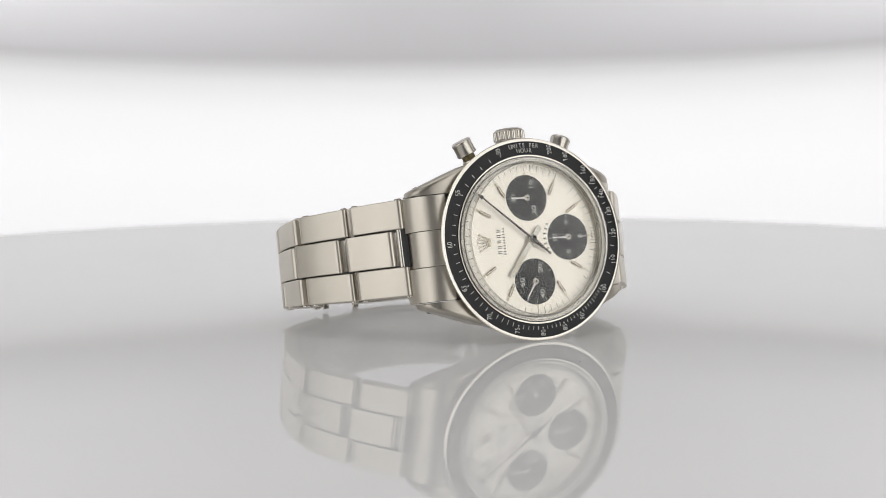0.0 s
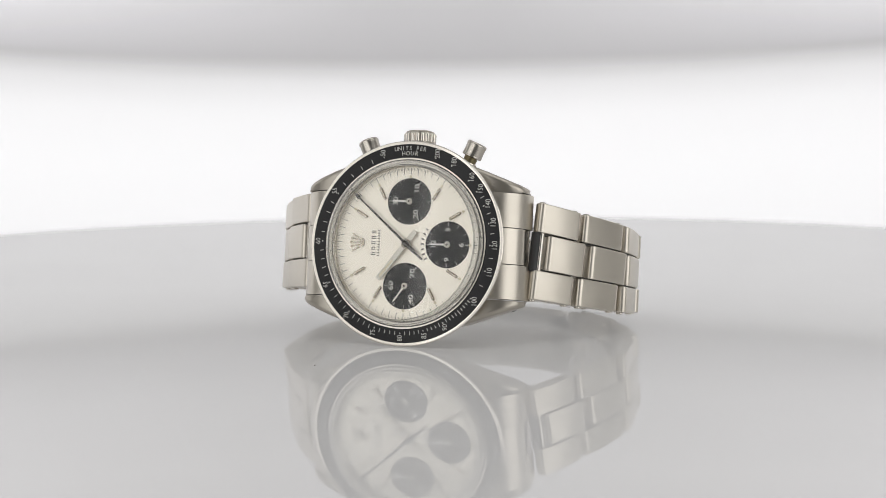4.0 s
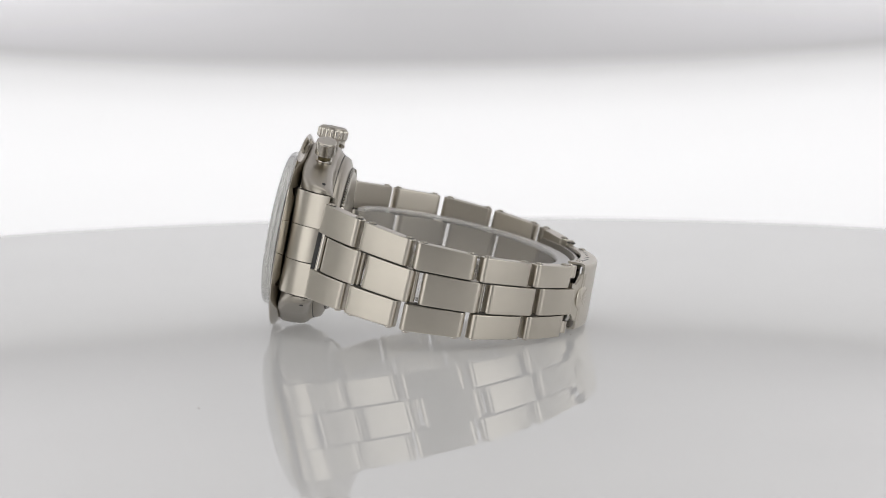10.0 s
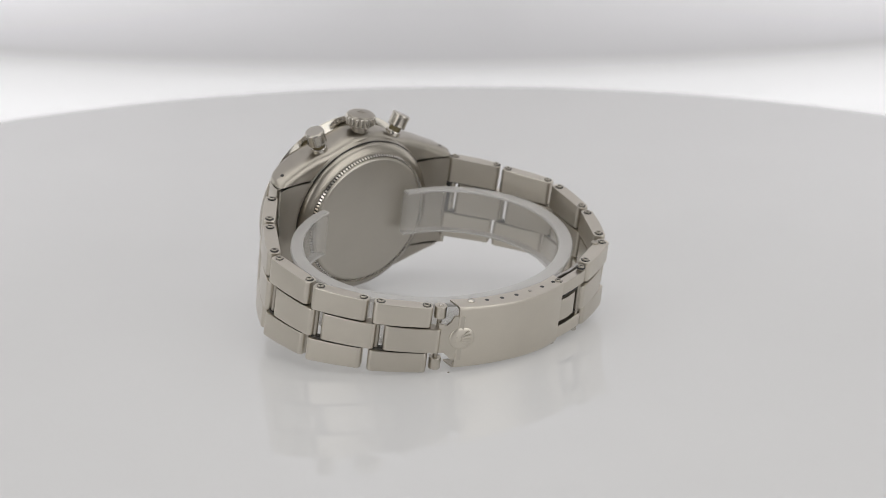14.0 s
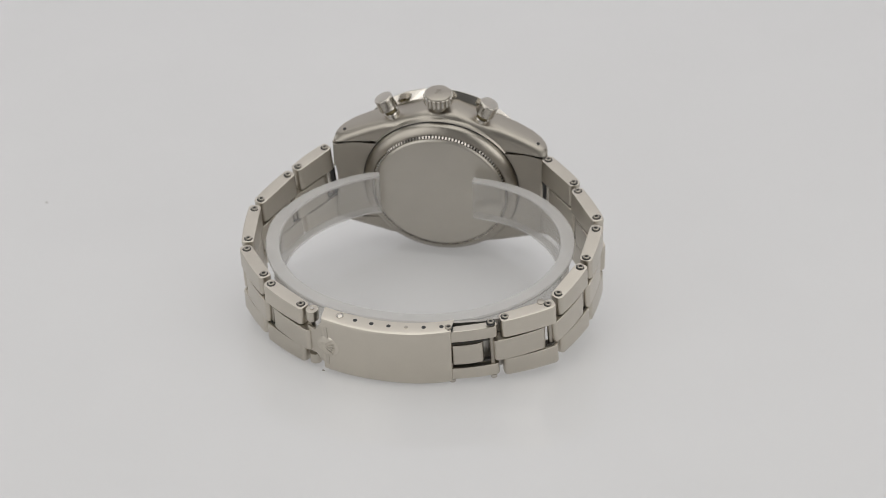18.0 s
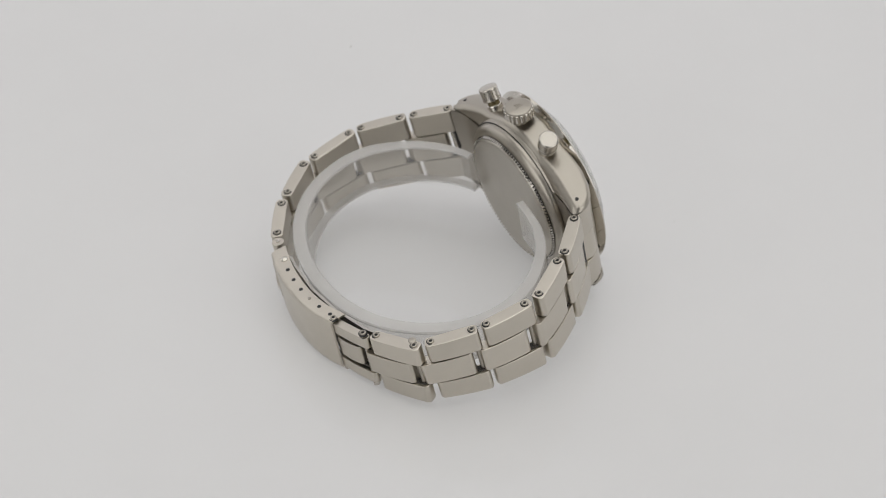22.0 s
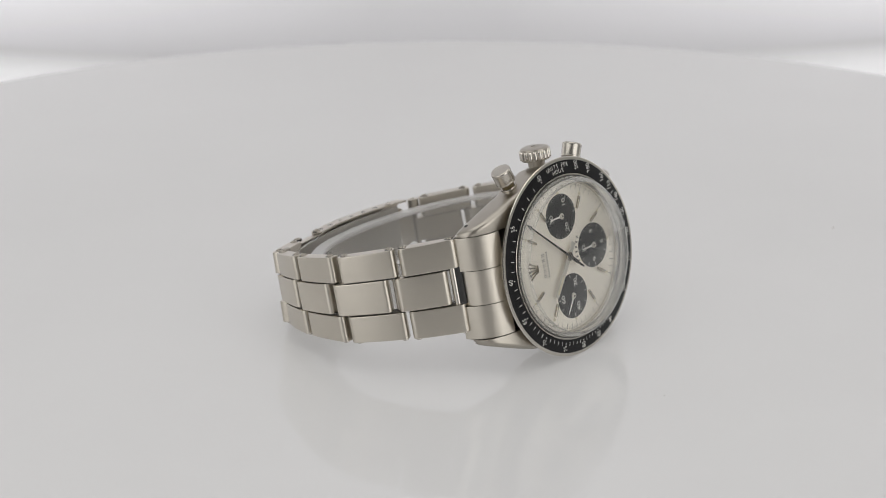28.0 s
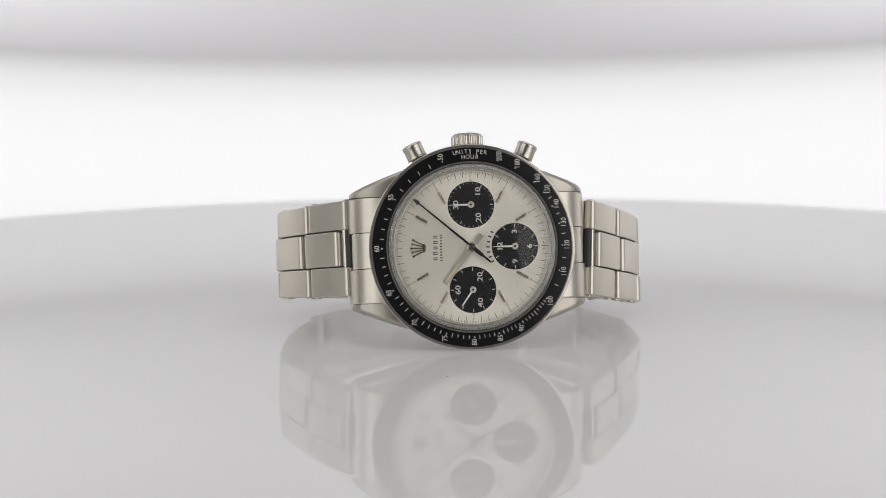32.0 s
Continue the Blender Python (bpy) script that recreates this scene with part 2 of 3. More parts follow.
            if len(f) > 2:
                bm.faces.new(f)
    if axis is not None:
        bm.transform(axis)
    return bm


def prism(outline, z0, z1, bevel=0.0, segments=2, m=None):
    """Upright prism over an outline in x, y."""
    bm = bmesh.new()
    a = [bm.verts.new((x, y, z0)) for x, y in outline]
    b = [bm.verts.new((x, y, z1)) for x, y in outline]
    bm.faces.new(a[::-1])
    bm.faces.new(b)
    n = len(a)
    for k in range(n):
        bm.faces.new((a[k], a[(k + 1) % n], b[(k + 1) % n], b[k]))
    if bevel:
        bmesh.ops.recalc_face_normals(bm, faces=bm.faces)
        es = [e for e in bm.edges if e.calc_face_angle(0) > radians(40)]
        bmesh.ops.bevel(bm, geom=es, offset=bevel, segments=segments, affect="EDGES", profile=0.5)
    if m is not None:
        bm.transform(m)
    return bm


def box(w, d, h, bevel=0.0, m=None):
    return prism([(-w / 2, -d / 2), (w / 2, -d / 2), (w / 2, d / 2), (-w / 2, d / 2)], -h / 2, h / 2, bevel, 2, m)


def merge(*bms):
    out = bmesh.new()
    for bm in bms:
        me = bpy.data.meshes.new("tmp")
        bm.to_mesh(me)
        bm.free()
        out.from_mesh(me)
        bpy.data.meshes.remove(me)
    return out


def lettering(body, size, m, depth=0.03, spacing=1.0, thin=0.018):
    """The characters of body as a thin solid, centred, with its up along y."""
    cu = bpy.data.curves.new("tmp", "FONT")
    cu.body, cu.size, cu.extrude, cu.offset = body, size, depth / 2, -thin * size
    cu.align_x, cu.align_y, cu.space_character, cu.resolution_u = "CENTER", "CENTER", spacing, 3
    ob = new("tmp", cu)
    bpy.context.view_layer.update()
    me = bpy.data.meshes.new_from_object(ob.evaluated_get(bpy.context.evaluated_depsgraph_get()))
    bm = bmesh.new()
    bm.from_mesh(me)
    bpy.data.objects.remove(ob)
    bpy.data.curves.remove(cu)
    bpy.data.meshes.remove(me)
    bm.transform(m)
    return bm


# dial axes: x to 3 o'clock, y to 12 o'clock
DIAL = Matrix(((0, -1, 0, 0), (1, 0, 0, 0), (0, 0, 1, 0), (0, 0, 0, 1)))


def clock(r, degrees, z=0.0, turned=True):
    """A place on the dial at a radius and an angle clockwise from 12; turned points y outward."""
    a = radians(degrees)
    return DIAL @ pose(r * math.sin(a), r * math.cos(a), z, 0, 0, -degrees if turned else 0)


# ---- setting ----
def setting_mesh(name, bm, mat, label, category=""):
    return tagged(part(name, bm, mat, None, where=Matrix.Identity(4)), label, category, kind="structure")


ROOM = 1.25
setting_mesh("floor", box(2 * ROOM, 2 * ROOM, 0.02, 0, pose(0, 0, -0.51)), dark_surround, "unseen matt black floor, added to darken reflections in the steel")
setting_mesh("ceiling", box(2 * ROOM, 2 * ROOM, 0.02, 0, pose(0, 0, 1.06)), wall_paint, "matt white ceiling of the photo studio")
for nm, x, y, w, d in (("wall_north", 0, ROOM, 2 * ROOM, 0.02), ("wall_south", 0, -ROOM, 2 * ROOM, 0.02),
                       ("wall_east", ROOM, 0, 0.02, 2 * ROOM), ("wall_west", -ROOM, 0, 0.02, 2 * ROOM)):
    behind = nm == "wall_south"
    setting_mesh(nm, box(w, d, 1.55, 0, pose(x, y, 0.275)), grey_surround if behind else wall_paint, "unseen plain matt grey wall behind the camera, darkens reflections in the steel" if behind else "plain matt white studio wall")

# the turntable: disc that turns, on a fixed column
turntable = new("turntable_disc")
tagged(turntable, "round glossy white acrylic turntable disc, slowly turning", "turntable")
DISC = 0.206
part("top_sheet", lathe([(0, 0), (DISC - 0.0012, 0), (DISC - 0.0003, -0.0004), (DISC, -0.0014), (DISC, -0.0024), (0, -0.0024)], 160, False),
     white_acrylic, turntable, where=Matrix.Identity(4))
part("backing", lathe([(0, -0.0024), (DISC - 0.0006, -0.0024), (DISC - 0.0006, -0.0052), (DISC - 0.0015, -0.006), (0, -0.006)], 160, False),
     base_paint, turntable, where=Matrix.Identity(4))
for x, y, r in ((0.0935, -0.0317, 0.0002), (-0.0019, -0.056, 0.0001), (0.0181, 0.0255, 0.00022)):
    part("dust_speck", lathe([(0, 0.00012), (r * 0.7, 0.0001), (r, 0.00001), (0, 0.00001)], 8, False, pose(x, y, 0) @ Matrix.Diagonal((1.7, 0.7, 1, 1))), dust_grey, turntable, where=Matrix.Identity(4), plain=True)
column = new("turntable_column")
tagged(column, "plain grey column that carries the turntable disc", "column")
part("shaft", lathe([(0, -0.0062), (0.05, -0.0062), (0.05, -0.02), (0.035, -0.03), (0.035, -0.47), (0, -0.47)], 48, False), base_paint, column, where=Matrix.Identity(4))
part("foot", lathe([(0, -0.47), (0.12, -0.47), (0.125, -0.475), (0.125, -0.5), (0, -0.5)], 48, False), base_paint, column, where=Matrix.Identity(4))

# the backdrop on the far end of the camera's arm; axes: pivot at the origin, the camera towards -y
backdrop = new("light_backdrop")
tagged(backdrop, "curved white backlit panel under a pale grey hood", "backdrop")


BEND = 0.62


def curved_band(radius, thick, z0, z1, half, rows, bow=0.0, lean=0.0, n=72):
    """A gently bent strip behind the pivot, z0..z1 high, its edges bowed by bow towards the ends."""
    bm = bmesh.new()
    grid = []
    for side in (radius, radius + thick):
        sheet = []
        for i in range(n + 1):
            a = radians(-half + 2 * half * i / n)
            lift = bow * (i / n * 2 - 1) ** 2
            sheet.append([bm.verts.new((side * math.sin(a), side * math.cos(a) - BEND + 0.272 - lean * (k / rows) ** 2, z0 + (z1 - z0) * k / rows + lift)) for k in range(rows + 1)])
        grid.append(sheet)
    for s in grid:
        for i in range(n):
            for k in range(rows):
                bm.faces.new((s[i][k], s[i + 1][k], s[i + 1][k + 1], s[i][k + 1]))
    a, b = grid
    for i in range(n):
        bm.faces.new((a[i][0], a[i + 1][0], b[i + 1][0], b[i][0]))
        bm.faces.new((a[i][-1], a[i + 1][-1], b[i + 1][-1], b[i][-1]))
    for i in (0, n):
        for k in range(rows):
            bm.faces.new((a[i][k], a[i][k + 1], b[i][k + 1], b[i][k]))
    return bm


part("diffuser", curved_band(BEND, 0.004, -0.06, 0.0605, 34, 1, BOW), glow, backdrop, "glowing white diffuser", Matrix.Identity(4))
# the upper hood is out of view, added for its reflection
part("hood", curved_band(BEND, 0.004, 0.0605, 0.44, 34, 24, BOW, 0.27), hood_paint, backdrop, "pale hood with glow painted in towards its ends and top", Matrix.Identity(4))

# ---- the watch ----
watch = new("wristwatch")
tagged(watch, "vintage steel chronograph wristwatch with black bezel standing on its edge", "wristwatch")



def case_part(name, bm, mat, parent, label="", **more):
    return part(name, bm, mat, parent, label, CASE, **more)


def dial_part(name, bm, mat, parent, label="", **more):
    return part(name, bm, mat, parent, label, DIAL_PLATE, **more)


def face_part(name, bm, mat, parent, label="", **more):
    return part(name, bm, mat, parent, label, FACE, **more)



# case: turned body with four lugs
FLANK = [(0.0, 17.7, -1.35, -7.05), (3.0, 17.55, -1.35, -7.05), (6.0, 16.4, -1.36, -7.07), (9.0, 15.2, -1.38, -7.1), (12.0, 14.5, -1.42, -7.15),
         (15.0, 13.45, -1.65, -7.4), (18.0, 12.3, -2.4, -7.85), (20.0, 11.5, -3.5, -8.2), (20.9, 11.1, -4.5, -8.3), (21.4, 10.8, -5.4, -8.1), (21.65, 10.45, -6.2, -7.75)]


def flank(sy):
    """One side of the case from lug tip to lug tip: rounded sections along x."""
    bm = bmesh.new()
    rows = []
    for x, yo, zt, zb in [(-x, *r) for x, *r in FLANK[:0:-1]] + [(x, *r) for x, *r in FLANK]:
        yi = 9.85
        pts = [(yi, zt + 0.05), (yo - 1.0, zt + 0.3), (yo - 0.55, zt + 0.24), (yo - 0.25, zt + 0.05), (yo - 0.05, zt - 0.3), (yo, zt - 0.8),
               (yo - 0.04, (zt + zb) / 2), (yo - 0.2, zb + 1.5), (yo - 0.45, zb + 0.9), (yo - 1.0, zb + 0.3), (yo - 1.8, zb), (yi, zb)]
        rows.append([bm.verts.new((x, sy * max(y, yi), z)) for y, z in pts])
    for a, b in zip(rows, rows[1:]):
        for k in range(len(a)):
            j = (k + 1) % len(a)
            bm.faces.new((a[k], a[j], b[j], b[k]))
    bm.faces.new(rows[0])
    bm.faces.new(rows[-1])
    return bm


case = case_part("case", lathe([(0, -1.1), (16.3, -1.1), (16.7, -1.3), (16.85, -1.8), (16.8, -5.2), (16.7, -6.4), (16.4, -7.15), (16.05, -7.5), (0, -7.5)], 128, False),
            satin, watch, "satin steel case middle")
for sy in (-1, 1):
    case_part("case_flank", flank(sy), satin, case, "satin steel case flank with two lugs")
    for sx in (-1, 1):
        hole = lathe([(0, 0.03), (0.36, 0.03), (0.36, -0.4), (0, -0.4)], 16, False, Matrix.Translation((sx * 19.75, sy * 11.56, -6.1)) @ pose(0, 0, 0, 0, 0, -sx * sy * 24) @ pose(0, 0, 0, -90 * sy))
        case_part("spring_bar_hole", hole, dark_gap, case, "dark drilled lug hole")

# screwed case back with a milled ring
case_part("gasket", lathe([(15.85, -7.2), (15.85, -7.56), (16.1, -7.56), (16.1, -7.2)], 128), dark_gap, watch, "dark ring for the shaded gap round the case back")
back = case_part("case_back", lathe([(0, -7.85), (13.45, -7.85), (13.45, -9.6), (13.35, -9.75), (13.1, -9.97), (12.8, -10.03), (6, -10.09), (0, -10.1)], 128, False),
                 worn_back, watch, "worn satin steel screw case back")
case_part("back_ring", lathe([(13.3, -7.55), (15.9, -7.55), (15.9, -8.1), (15.5, -8.75), (14.5, -9.2), (13.95, -9.33), (13.3, -9.35)], 128), satin, back, "satin bevelled ring of the case back")
teeth = bmesh.new()
for k in range(130):
    a = 2 * math.pi * k / 130
    t_ = box(0.36, 0.9, 0.56, 0, pose(13.55 * math.cos(a), 13.55 * math.sin(a), -9.53, 0, 0, math.degrees(a) - 90) @ pose(0, 0, 0, -28))
    me_ = bpy.data.meshes.new("tmp")
    t_.to_mesh(me_)
    t_.free()
    teeth.from_mesh(me_)
    bpy.data.meshes.remove(me_)
# dark ring put in to draw the shade between the teeth
case_part("milled_groove", lathe([(13.3, -9.25), (13.98, -9.23), (13.98, -9.42), (13.72, -9.51), (13.3, -9.67)], 128), dark_fill, back, "dark ring for the shade between the teeth")
case_part("milled_ring", teeth, polished, back, "fine milled ring of small teeth", kind="stuff", plain=True)

# bezel: steel ring with a black insert
bezel = face_part("bezel", lathe([(15.25, 0.62), (15.7, 0.64), (15.78, 0.4), (18.2, 0.2), (18.4, 0.24), (18.78, 0.17), (18.9, 0.02), (18.86, -0.1), (17.5, -1.12), (16.6, -1.22), (15.25, -1.22)], 160), polished, watch, "polished steel bezel ring")
face_part("bezel_insert", lathe([(15.78, 0.5), (15.9, 0.53), (18.2, 0.32), (18.27, 0.26), (18.1, 0.1), (15.78, 0.3)], 160), bezel_black, bezel, "glossy black tachymeter insert with white numbers")
SLOPE = math.degrees(math.atan2(0.53 - 0.32, 18.2 - 15.9))


def on_bezel(r, deg, upright=True, lift=0.012):
    z = 0.53 - (r - 15.9) * math.tan(radians(SLOPE)) + lift
    a = radians(deg)
    return DIAL @ Matrix.Translation((r * math.sin(a), r * math.cos(a), z)) @ (Matrix.Rotation(-radians(SLOPE), 4, Vector((math.cos(a), -math.sin(a), 0)))) @ pose(0, 0, 0, 0, 0, 0 if upright else -deg)


NUMBERS = (200, 180, 160, 150, 140, 130, 120, 110, 100, 90, 85, 80, 75, 70, 65, 60, 55, 50)
for v in NUMBERS:
    deg = 21600 / v
    face_part("numeral", lettering(str(v), 1.42, on_bezel(17.4, deg) @ Matrix.Diagonal((0.84, 1, 1, 1)), 0.02, 1.0, 0.004), white_print, bezel)
    face_part("dot", prism([(0.13 * math.cos(k), 0.13 * math.sin(k)) for k in [2 * math.pi * i / 10 for i in range(10)]], -0.01, 0.012, 0, 1, on_bezel(16.5, deg)), white_print, bezel)
ticks = [21600 / v for v in (145, 135, 125, 115, 105, 58, 57, 56, 54, 53, 52, 51, 59, 61, 62, 63, 64, 66, 67, 68, 69, 71, 72, 73, 74, 76, 77, 78, 79,
                             81, 82, 83, 84, 86, 87, 88, 89, 91, 92, 93, 94, 95, 96, 97, 98, 99)]
for deg in ticks:
    ln = 0.95 if abs(deg - 21600 / 95) < 0.01 else (0.75 if deg > 281 or deg < 210 else 0.62)
    face_part("tick", box(0.11, ln, 0.02, 0, on_bezel(16.2 + ln / 2 + (0.35 if deg < 210 else 0.0), deg, False)), white_print, bezel)
for k, ch in enumerate("UNITS PER"):
    if ch != " ":
        deg = 90 + (k - 4) * 2.32
        face_part("letter", lettering(ch, 1.15, on_bezel(17.48, deg, False) @ Matrix.Diagonal((0.9, 1, 1, 1)), 0.02, 1.0, 0.004), white_print, bezel)
for k, ch in enumerate("HOUR"):
    deg = 90 + (k - 1.5) * 2.95
    face_part("letter", lettering(ch, 1.15, on_bezel(16.5, deg, False) @ Matrix.Diagonal((0.9, 1, 1, 1)), 0.02, 1.0, 0.004), white_print, bezel)

# crystal: domed acrylic shell on a steel tension ring
DOME = (14.1, 13.7, 13.2, 12.6, 12, 11, 10, 9, 8, 7, 6, 5, 4, 3, 2, 1, 0)
dome = [(r, 2.78 + 1.1 * (1 - (r / 14.1) ** 2)) for r in DOME] + [(r, 1.85 + 1.05 * (1 - (r / 14.1) ** 2)) for r in DOME[::-1]]
crystal = face_part("crystal", lathe(dome, 128, True), acrylic, watch, "clear domed acrylic crystal", sharp=60)
crystal.visible_shadow = False
wall = face_part("crystal_wall", lathe([(14.12, 2.77), (14.4, 2.7), (14.7, 2.52), (14.95, 2.22), (15.06, 1.9), (15.06, 1.1), (15.2, 1.05), (15.2, 0.56), (14.5, 0.56), (14.3, 0.9), (14.12, 1.84)], 128, True), acrylic_edge, crystal, "thick polished acrylic edge", sharp=60)
wall.visible_shadow = False
face_part("rehaut", lathe([(14.05, -1.1), (14.1, -0.2), (14.2, 0.25), (14.5, 0.53), (15.18, 0.54), (15.22, 0.7), (15.4, 0.7), (15.4, -1.2), (14.05, -1.2)], 128), polished, watch, "polished steel ring round the dial")

face_part("crystal_gap", lathe([(15.24, 0.73), (15.4, 0.73), (15.4, 0.55), (15.24, 0.55)], 128), dark_gap, bezel, "dark joint round the crystal")
face_part("ring_groove", lathe([(14.44, 0.56), (14.56, 0.57), (14.56, 0.4), (14.44, 0.4)], 128), dark_fill, bezel, "thin dark line on the ring round the dial")

# dial
dial_from.inputs[1].default_value = DIAL_PLATE.translation
dial = dial_part("dial", lathe([(0, 0), (14.3, 0), (14.3, -0.4), (0, -0.4)], 128, False), silver_dial, watch, "silver dial with a fine sunburst, three black subdials")


def flat_disc(r, z0, z1, m, n=64):
    return prism([(r * math.cos(2 * math.pi * i / n), r * math.sin(2 * math.pi * i / n)) for i in range(n)], z0, z1, 0, 1, m)


# minute track
track = bmesh.new()


def pile(target, bm):
    me = bpy.data.meshes.new("tmp")
    bm.to_mesh(me)
    bm.free()
    target.from_mesh(me)
    bpy.data.meshes.remove(me)


for k in range(300):
    ln, w = (1.15, 0.1) if k % 5 == 0 else (0.42, 0.055)
    pile(track, box(w, ln, 0.012, 0, clock(13.95 - ln / 2, k * 1.2, 0.008)))
dial_part("minute_track", track, dark_print, dial, "fine dark printed minute track", kind="stuff", plain=True)
for h in (1, 2, 4, 5, 7, 8, 10, 11):
    dial_part("hour_marker", box(0.56, 2.55, 0.44, 0.2, clock(10.55, h * 30, 0.2)), gilt, dial, "polished steel baton")
for h in range(1, 12):
    dial_part("lume_dot", flat_disc(0.27, 0, 0.12, clock(12.3, h * 30)), lume, dial)

# maker's emblem: a plain five-pointed shape, and plain bars for the maker's lettering
EMBLEM = clock(9.75, 0, 0.14) @ Matrix.Diagonal((1.3, 1.3, 1, 1))
dial_part("emblem", merge(*[box(0.17, 1.75, 0.2, 0.05, EMBLEM @ pose(i * 0.36, 0.1 - abs(i) * 0.1, 0, 0, 0, -i * 13)) for i in (-2, -1, 0, 1, 2)],
                              *[flat_disc(0.16, -0.09, 0.12, EMBLEM @ pose(i * 0.58, 1.05 - abs(i) * 0.15, 0), 12) for i in (-2, -1, 0, 1, 2)]), gilt, dial, "applied polished steel emblem")
for k in range(7):
    a = 180 + (k - 3) * 1.15
    dial_part("lettering_bar", box(0.12, 0.3, 0.012, 0, clock(13.2, a, 0.008)), dark_print, dial, "tiny dark printed lettering as a bar")
dial_part("emblem_base", prism([(0.62 * math.cos(a), 0.24 * math.sin(a)) for a in [2 * math.pi * i / 20 for i in range(20)]], -0.1, 0.1, 0.05, 1, EMBLEM @ pose(0, -0.75, 0)), gilt, dial)
for k in range(5):
    for d in (-0.17, 0.17):
        dial_part("lettering_bar", box(0.16, 0.85, 0.012, 0, DIAL @ pose((k - 2) * 1.0 + d, 6.7, 0.008)), dark_print, dial, "dark printed lettering as a bar")
for k in range(10):
    dial_part("lettering_bar", box(0.2, 0.45, 0.012, 0, DIAL @ pose((k - 4.5) * 0.52, 5.65, 0.008)), dark_print, dial, "dark printed lettering as a bar")
for k in range(7):
    a = (k - 3) * 11.0
    dial_part("lettering_bar", box(0.26, 0.6, 0.012, 0, DIAL @ pose(0, -7.9, 0) @ pose(4.95 * math.sin(radians(a)), 4.95 * math.cos(radians(a)), 0.008, 0, 0, -a)), dark_print, dial, "dark printed lettering as a bar")


def subdial(name, cx, cy, label, words, ticks_n, major, hand_deg, hand_len):
    base = DIAL @ pose(cx, cy, 0)
    s = dial_part(name, lathe([(0, 0.015), (4.05, 0.015), (4.22, 0.03), (4.28, 0.012), (4.28, -0.1), (0, -0.1)], 72, False, base), sub_black, watch, label)
    for k in range(ticks_n):
        big = k % major == 0
        ln, w = (0.62, 0.13) if big else (0.26, 0.1)
        a = 360 / ticks_n * k
        dial_part("tick", box(w, ln, 0.012, 0, base @ pose((4.1 - ln / 2) * math.sin(radians(a)), (4.1 - ln / 2) * math.cos(radians(a)), 0.03, 0, 0, -a)), white_print, s)
    for text, deg in words:
        rr = 2.72
        dial_part("numeral", lettering(text, 1.42, base @ pose(rr * math.sin(radians(deg)), rr * math.cos(radians(deg)), 0.035) @ Matrix.Diagonal((1.22, 0.95, 1, 1)), 0.012, 1.0, -0.012), white_print, s)
    h = dial_part("hand", prism([(-0.1, -0.5), (0.1, -0.5), (0.17, 0.4), (0.13, hand_len - 0.5), (0, hand_len), (-0.13, hand_len - 0.5), (-0.17, 0.4)], 0.28, 0.38, 0.03, 1, base @ pose(0, 0, 0, 0, 0, -hand_deg)), hand_white, s, "small white hand")
    dial_part("hub", lathe([(0, 0.5), (0.2, 0.5), (0.55, 0.42), (0.6, 0.3), (0.6, 0.2), (0, 0.2)], 32, False, base), pale_hand, s, "pale round hand hub")
    dial_part("pin", lathe([(0, 0.6), (0.16, 0.58), (0.2, 0.5), (0, 0.48)], 16, False, base), hand_steel, s)
    return s


subdial("subdial", 7.8, 0, "black thirty-minute subdial", (("10", 120), ("20", 240), ("30", 0)), 30, 5, 0, 3.6)
subdial("subdial", 0, -7.9, "black twelve-hour subdial", (("3", 90), ("6", 180), ("9", 270), ("12", 0)), 12, 1, 0, 3.7)
subdial("subdial", -7.8, 0, "black running-seconds subdial", (("20", 120), ("40", 240), ("60", 0)), 12, 1, 305, 3.8)

# hour hand and sweep hand
def hand_shape(deg, outline, z0, z1, bevel=0.05):
    return prism(outline, z0, z1, bevel, 1, clock(0, deg))


HOUR = 308
hr = dial_part("hour_hand", hand_shape(HOUR, [(-0.5, -2.9), (0.5, -2.9), (0.5, 8.2), (0.32, 8.45), (-0.32, 8.45), (-0.5, 8.2)], 0.62, 0.8, 0.06), pale_hand, watch, "pale polished steel baton hand")
dial_part("lume_strip", hand_shape(HOUR, [(-0.2, 4.0), (0.2, 4.0), (0.2, 7.9), (-0.2, 7.9)], 0.8, 0.83, 0), lume, hr)
dial_part("hour_hub", lathe([(0, 0.95), (0.75, 0.93), (0.9, 0.82), (0.9, 0.55), (0, 0.55)], 40, False), gilt, watch, "polished round centre hub")
ch = dial_part("chronograph_hand", hand_shape(40.4, [(-0.16, -4.5), (0.16, -4.5), (0.2, -2.6), (0.36, -2.3), (0.36, -0.4), (0.22, 0), (0.13, 12.6), (0.45, 12.6), (0.0, 14.1), (-0.45, 12.6), (-0.13, 12.6), (-0.22, 0), (-0.36, -0.4), (-0.36, -2.3), (-0.2, -2.6)], 0.92, 1.02, 0.0), hand_steel, watch, "thin dark polished sweep hand with an arrow tip")
dial_part("hub", lathe([(0, 1.3), (0.3, 1.28), (0.62, 1.15), (0.66, 0.9), (0, 0.9)], 32, False), hand_steel, ch)
dial_part("lume_tip", hand_shape(40.4, [(-0.2, 12.9), (0.2, 12.9), (0, 13.6)], 1.02, 1.035, 0), dark_print, ch)

# crown and pushers
crown_at = Matrix.Translation((0.55, 18.75, -4.4)) @ pose(0, 0, 0, -90)
cr = case_part("crown", lathe([(0, -2.0), (1.6, -2.0), (1.6, 0), (2.65, 0.0), (2.75, 0.25), (2.75, 1.9), (2.6, 2.3), (2.1, 2.5), (0, 2.55)], 64, False, crown_at), satin, watch, "fluted steel winding crown")
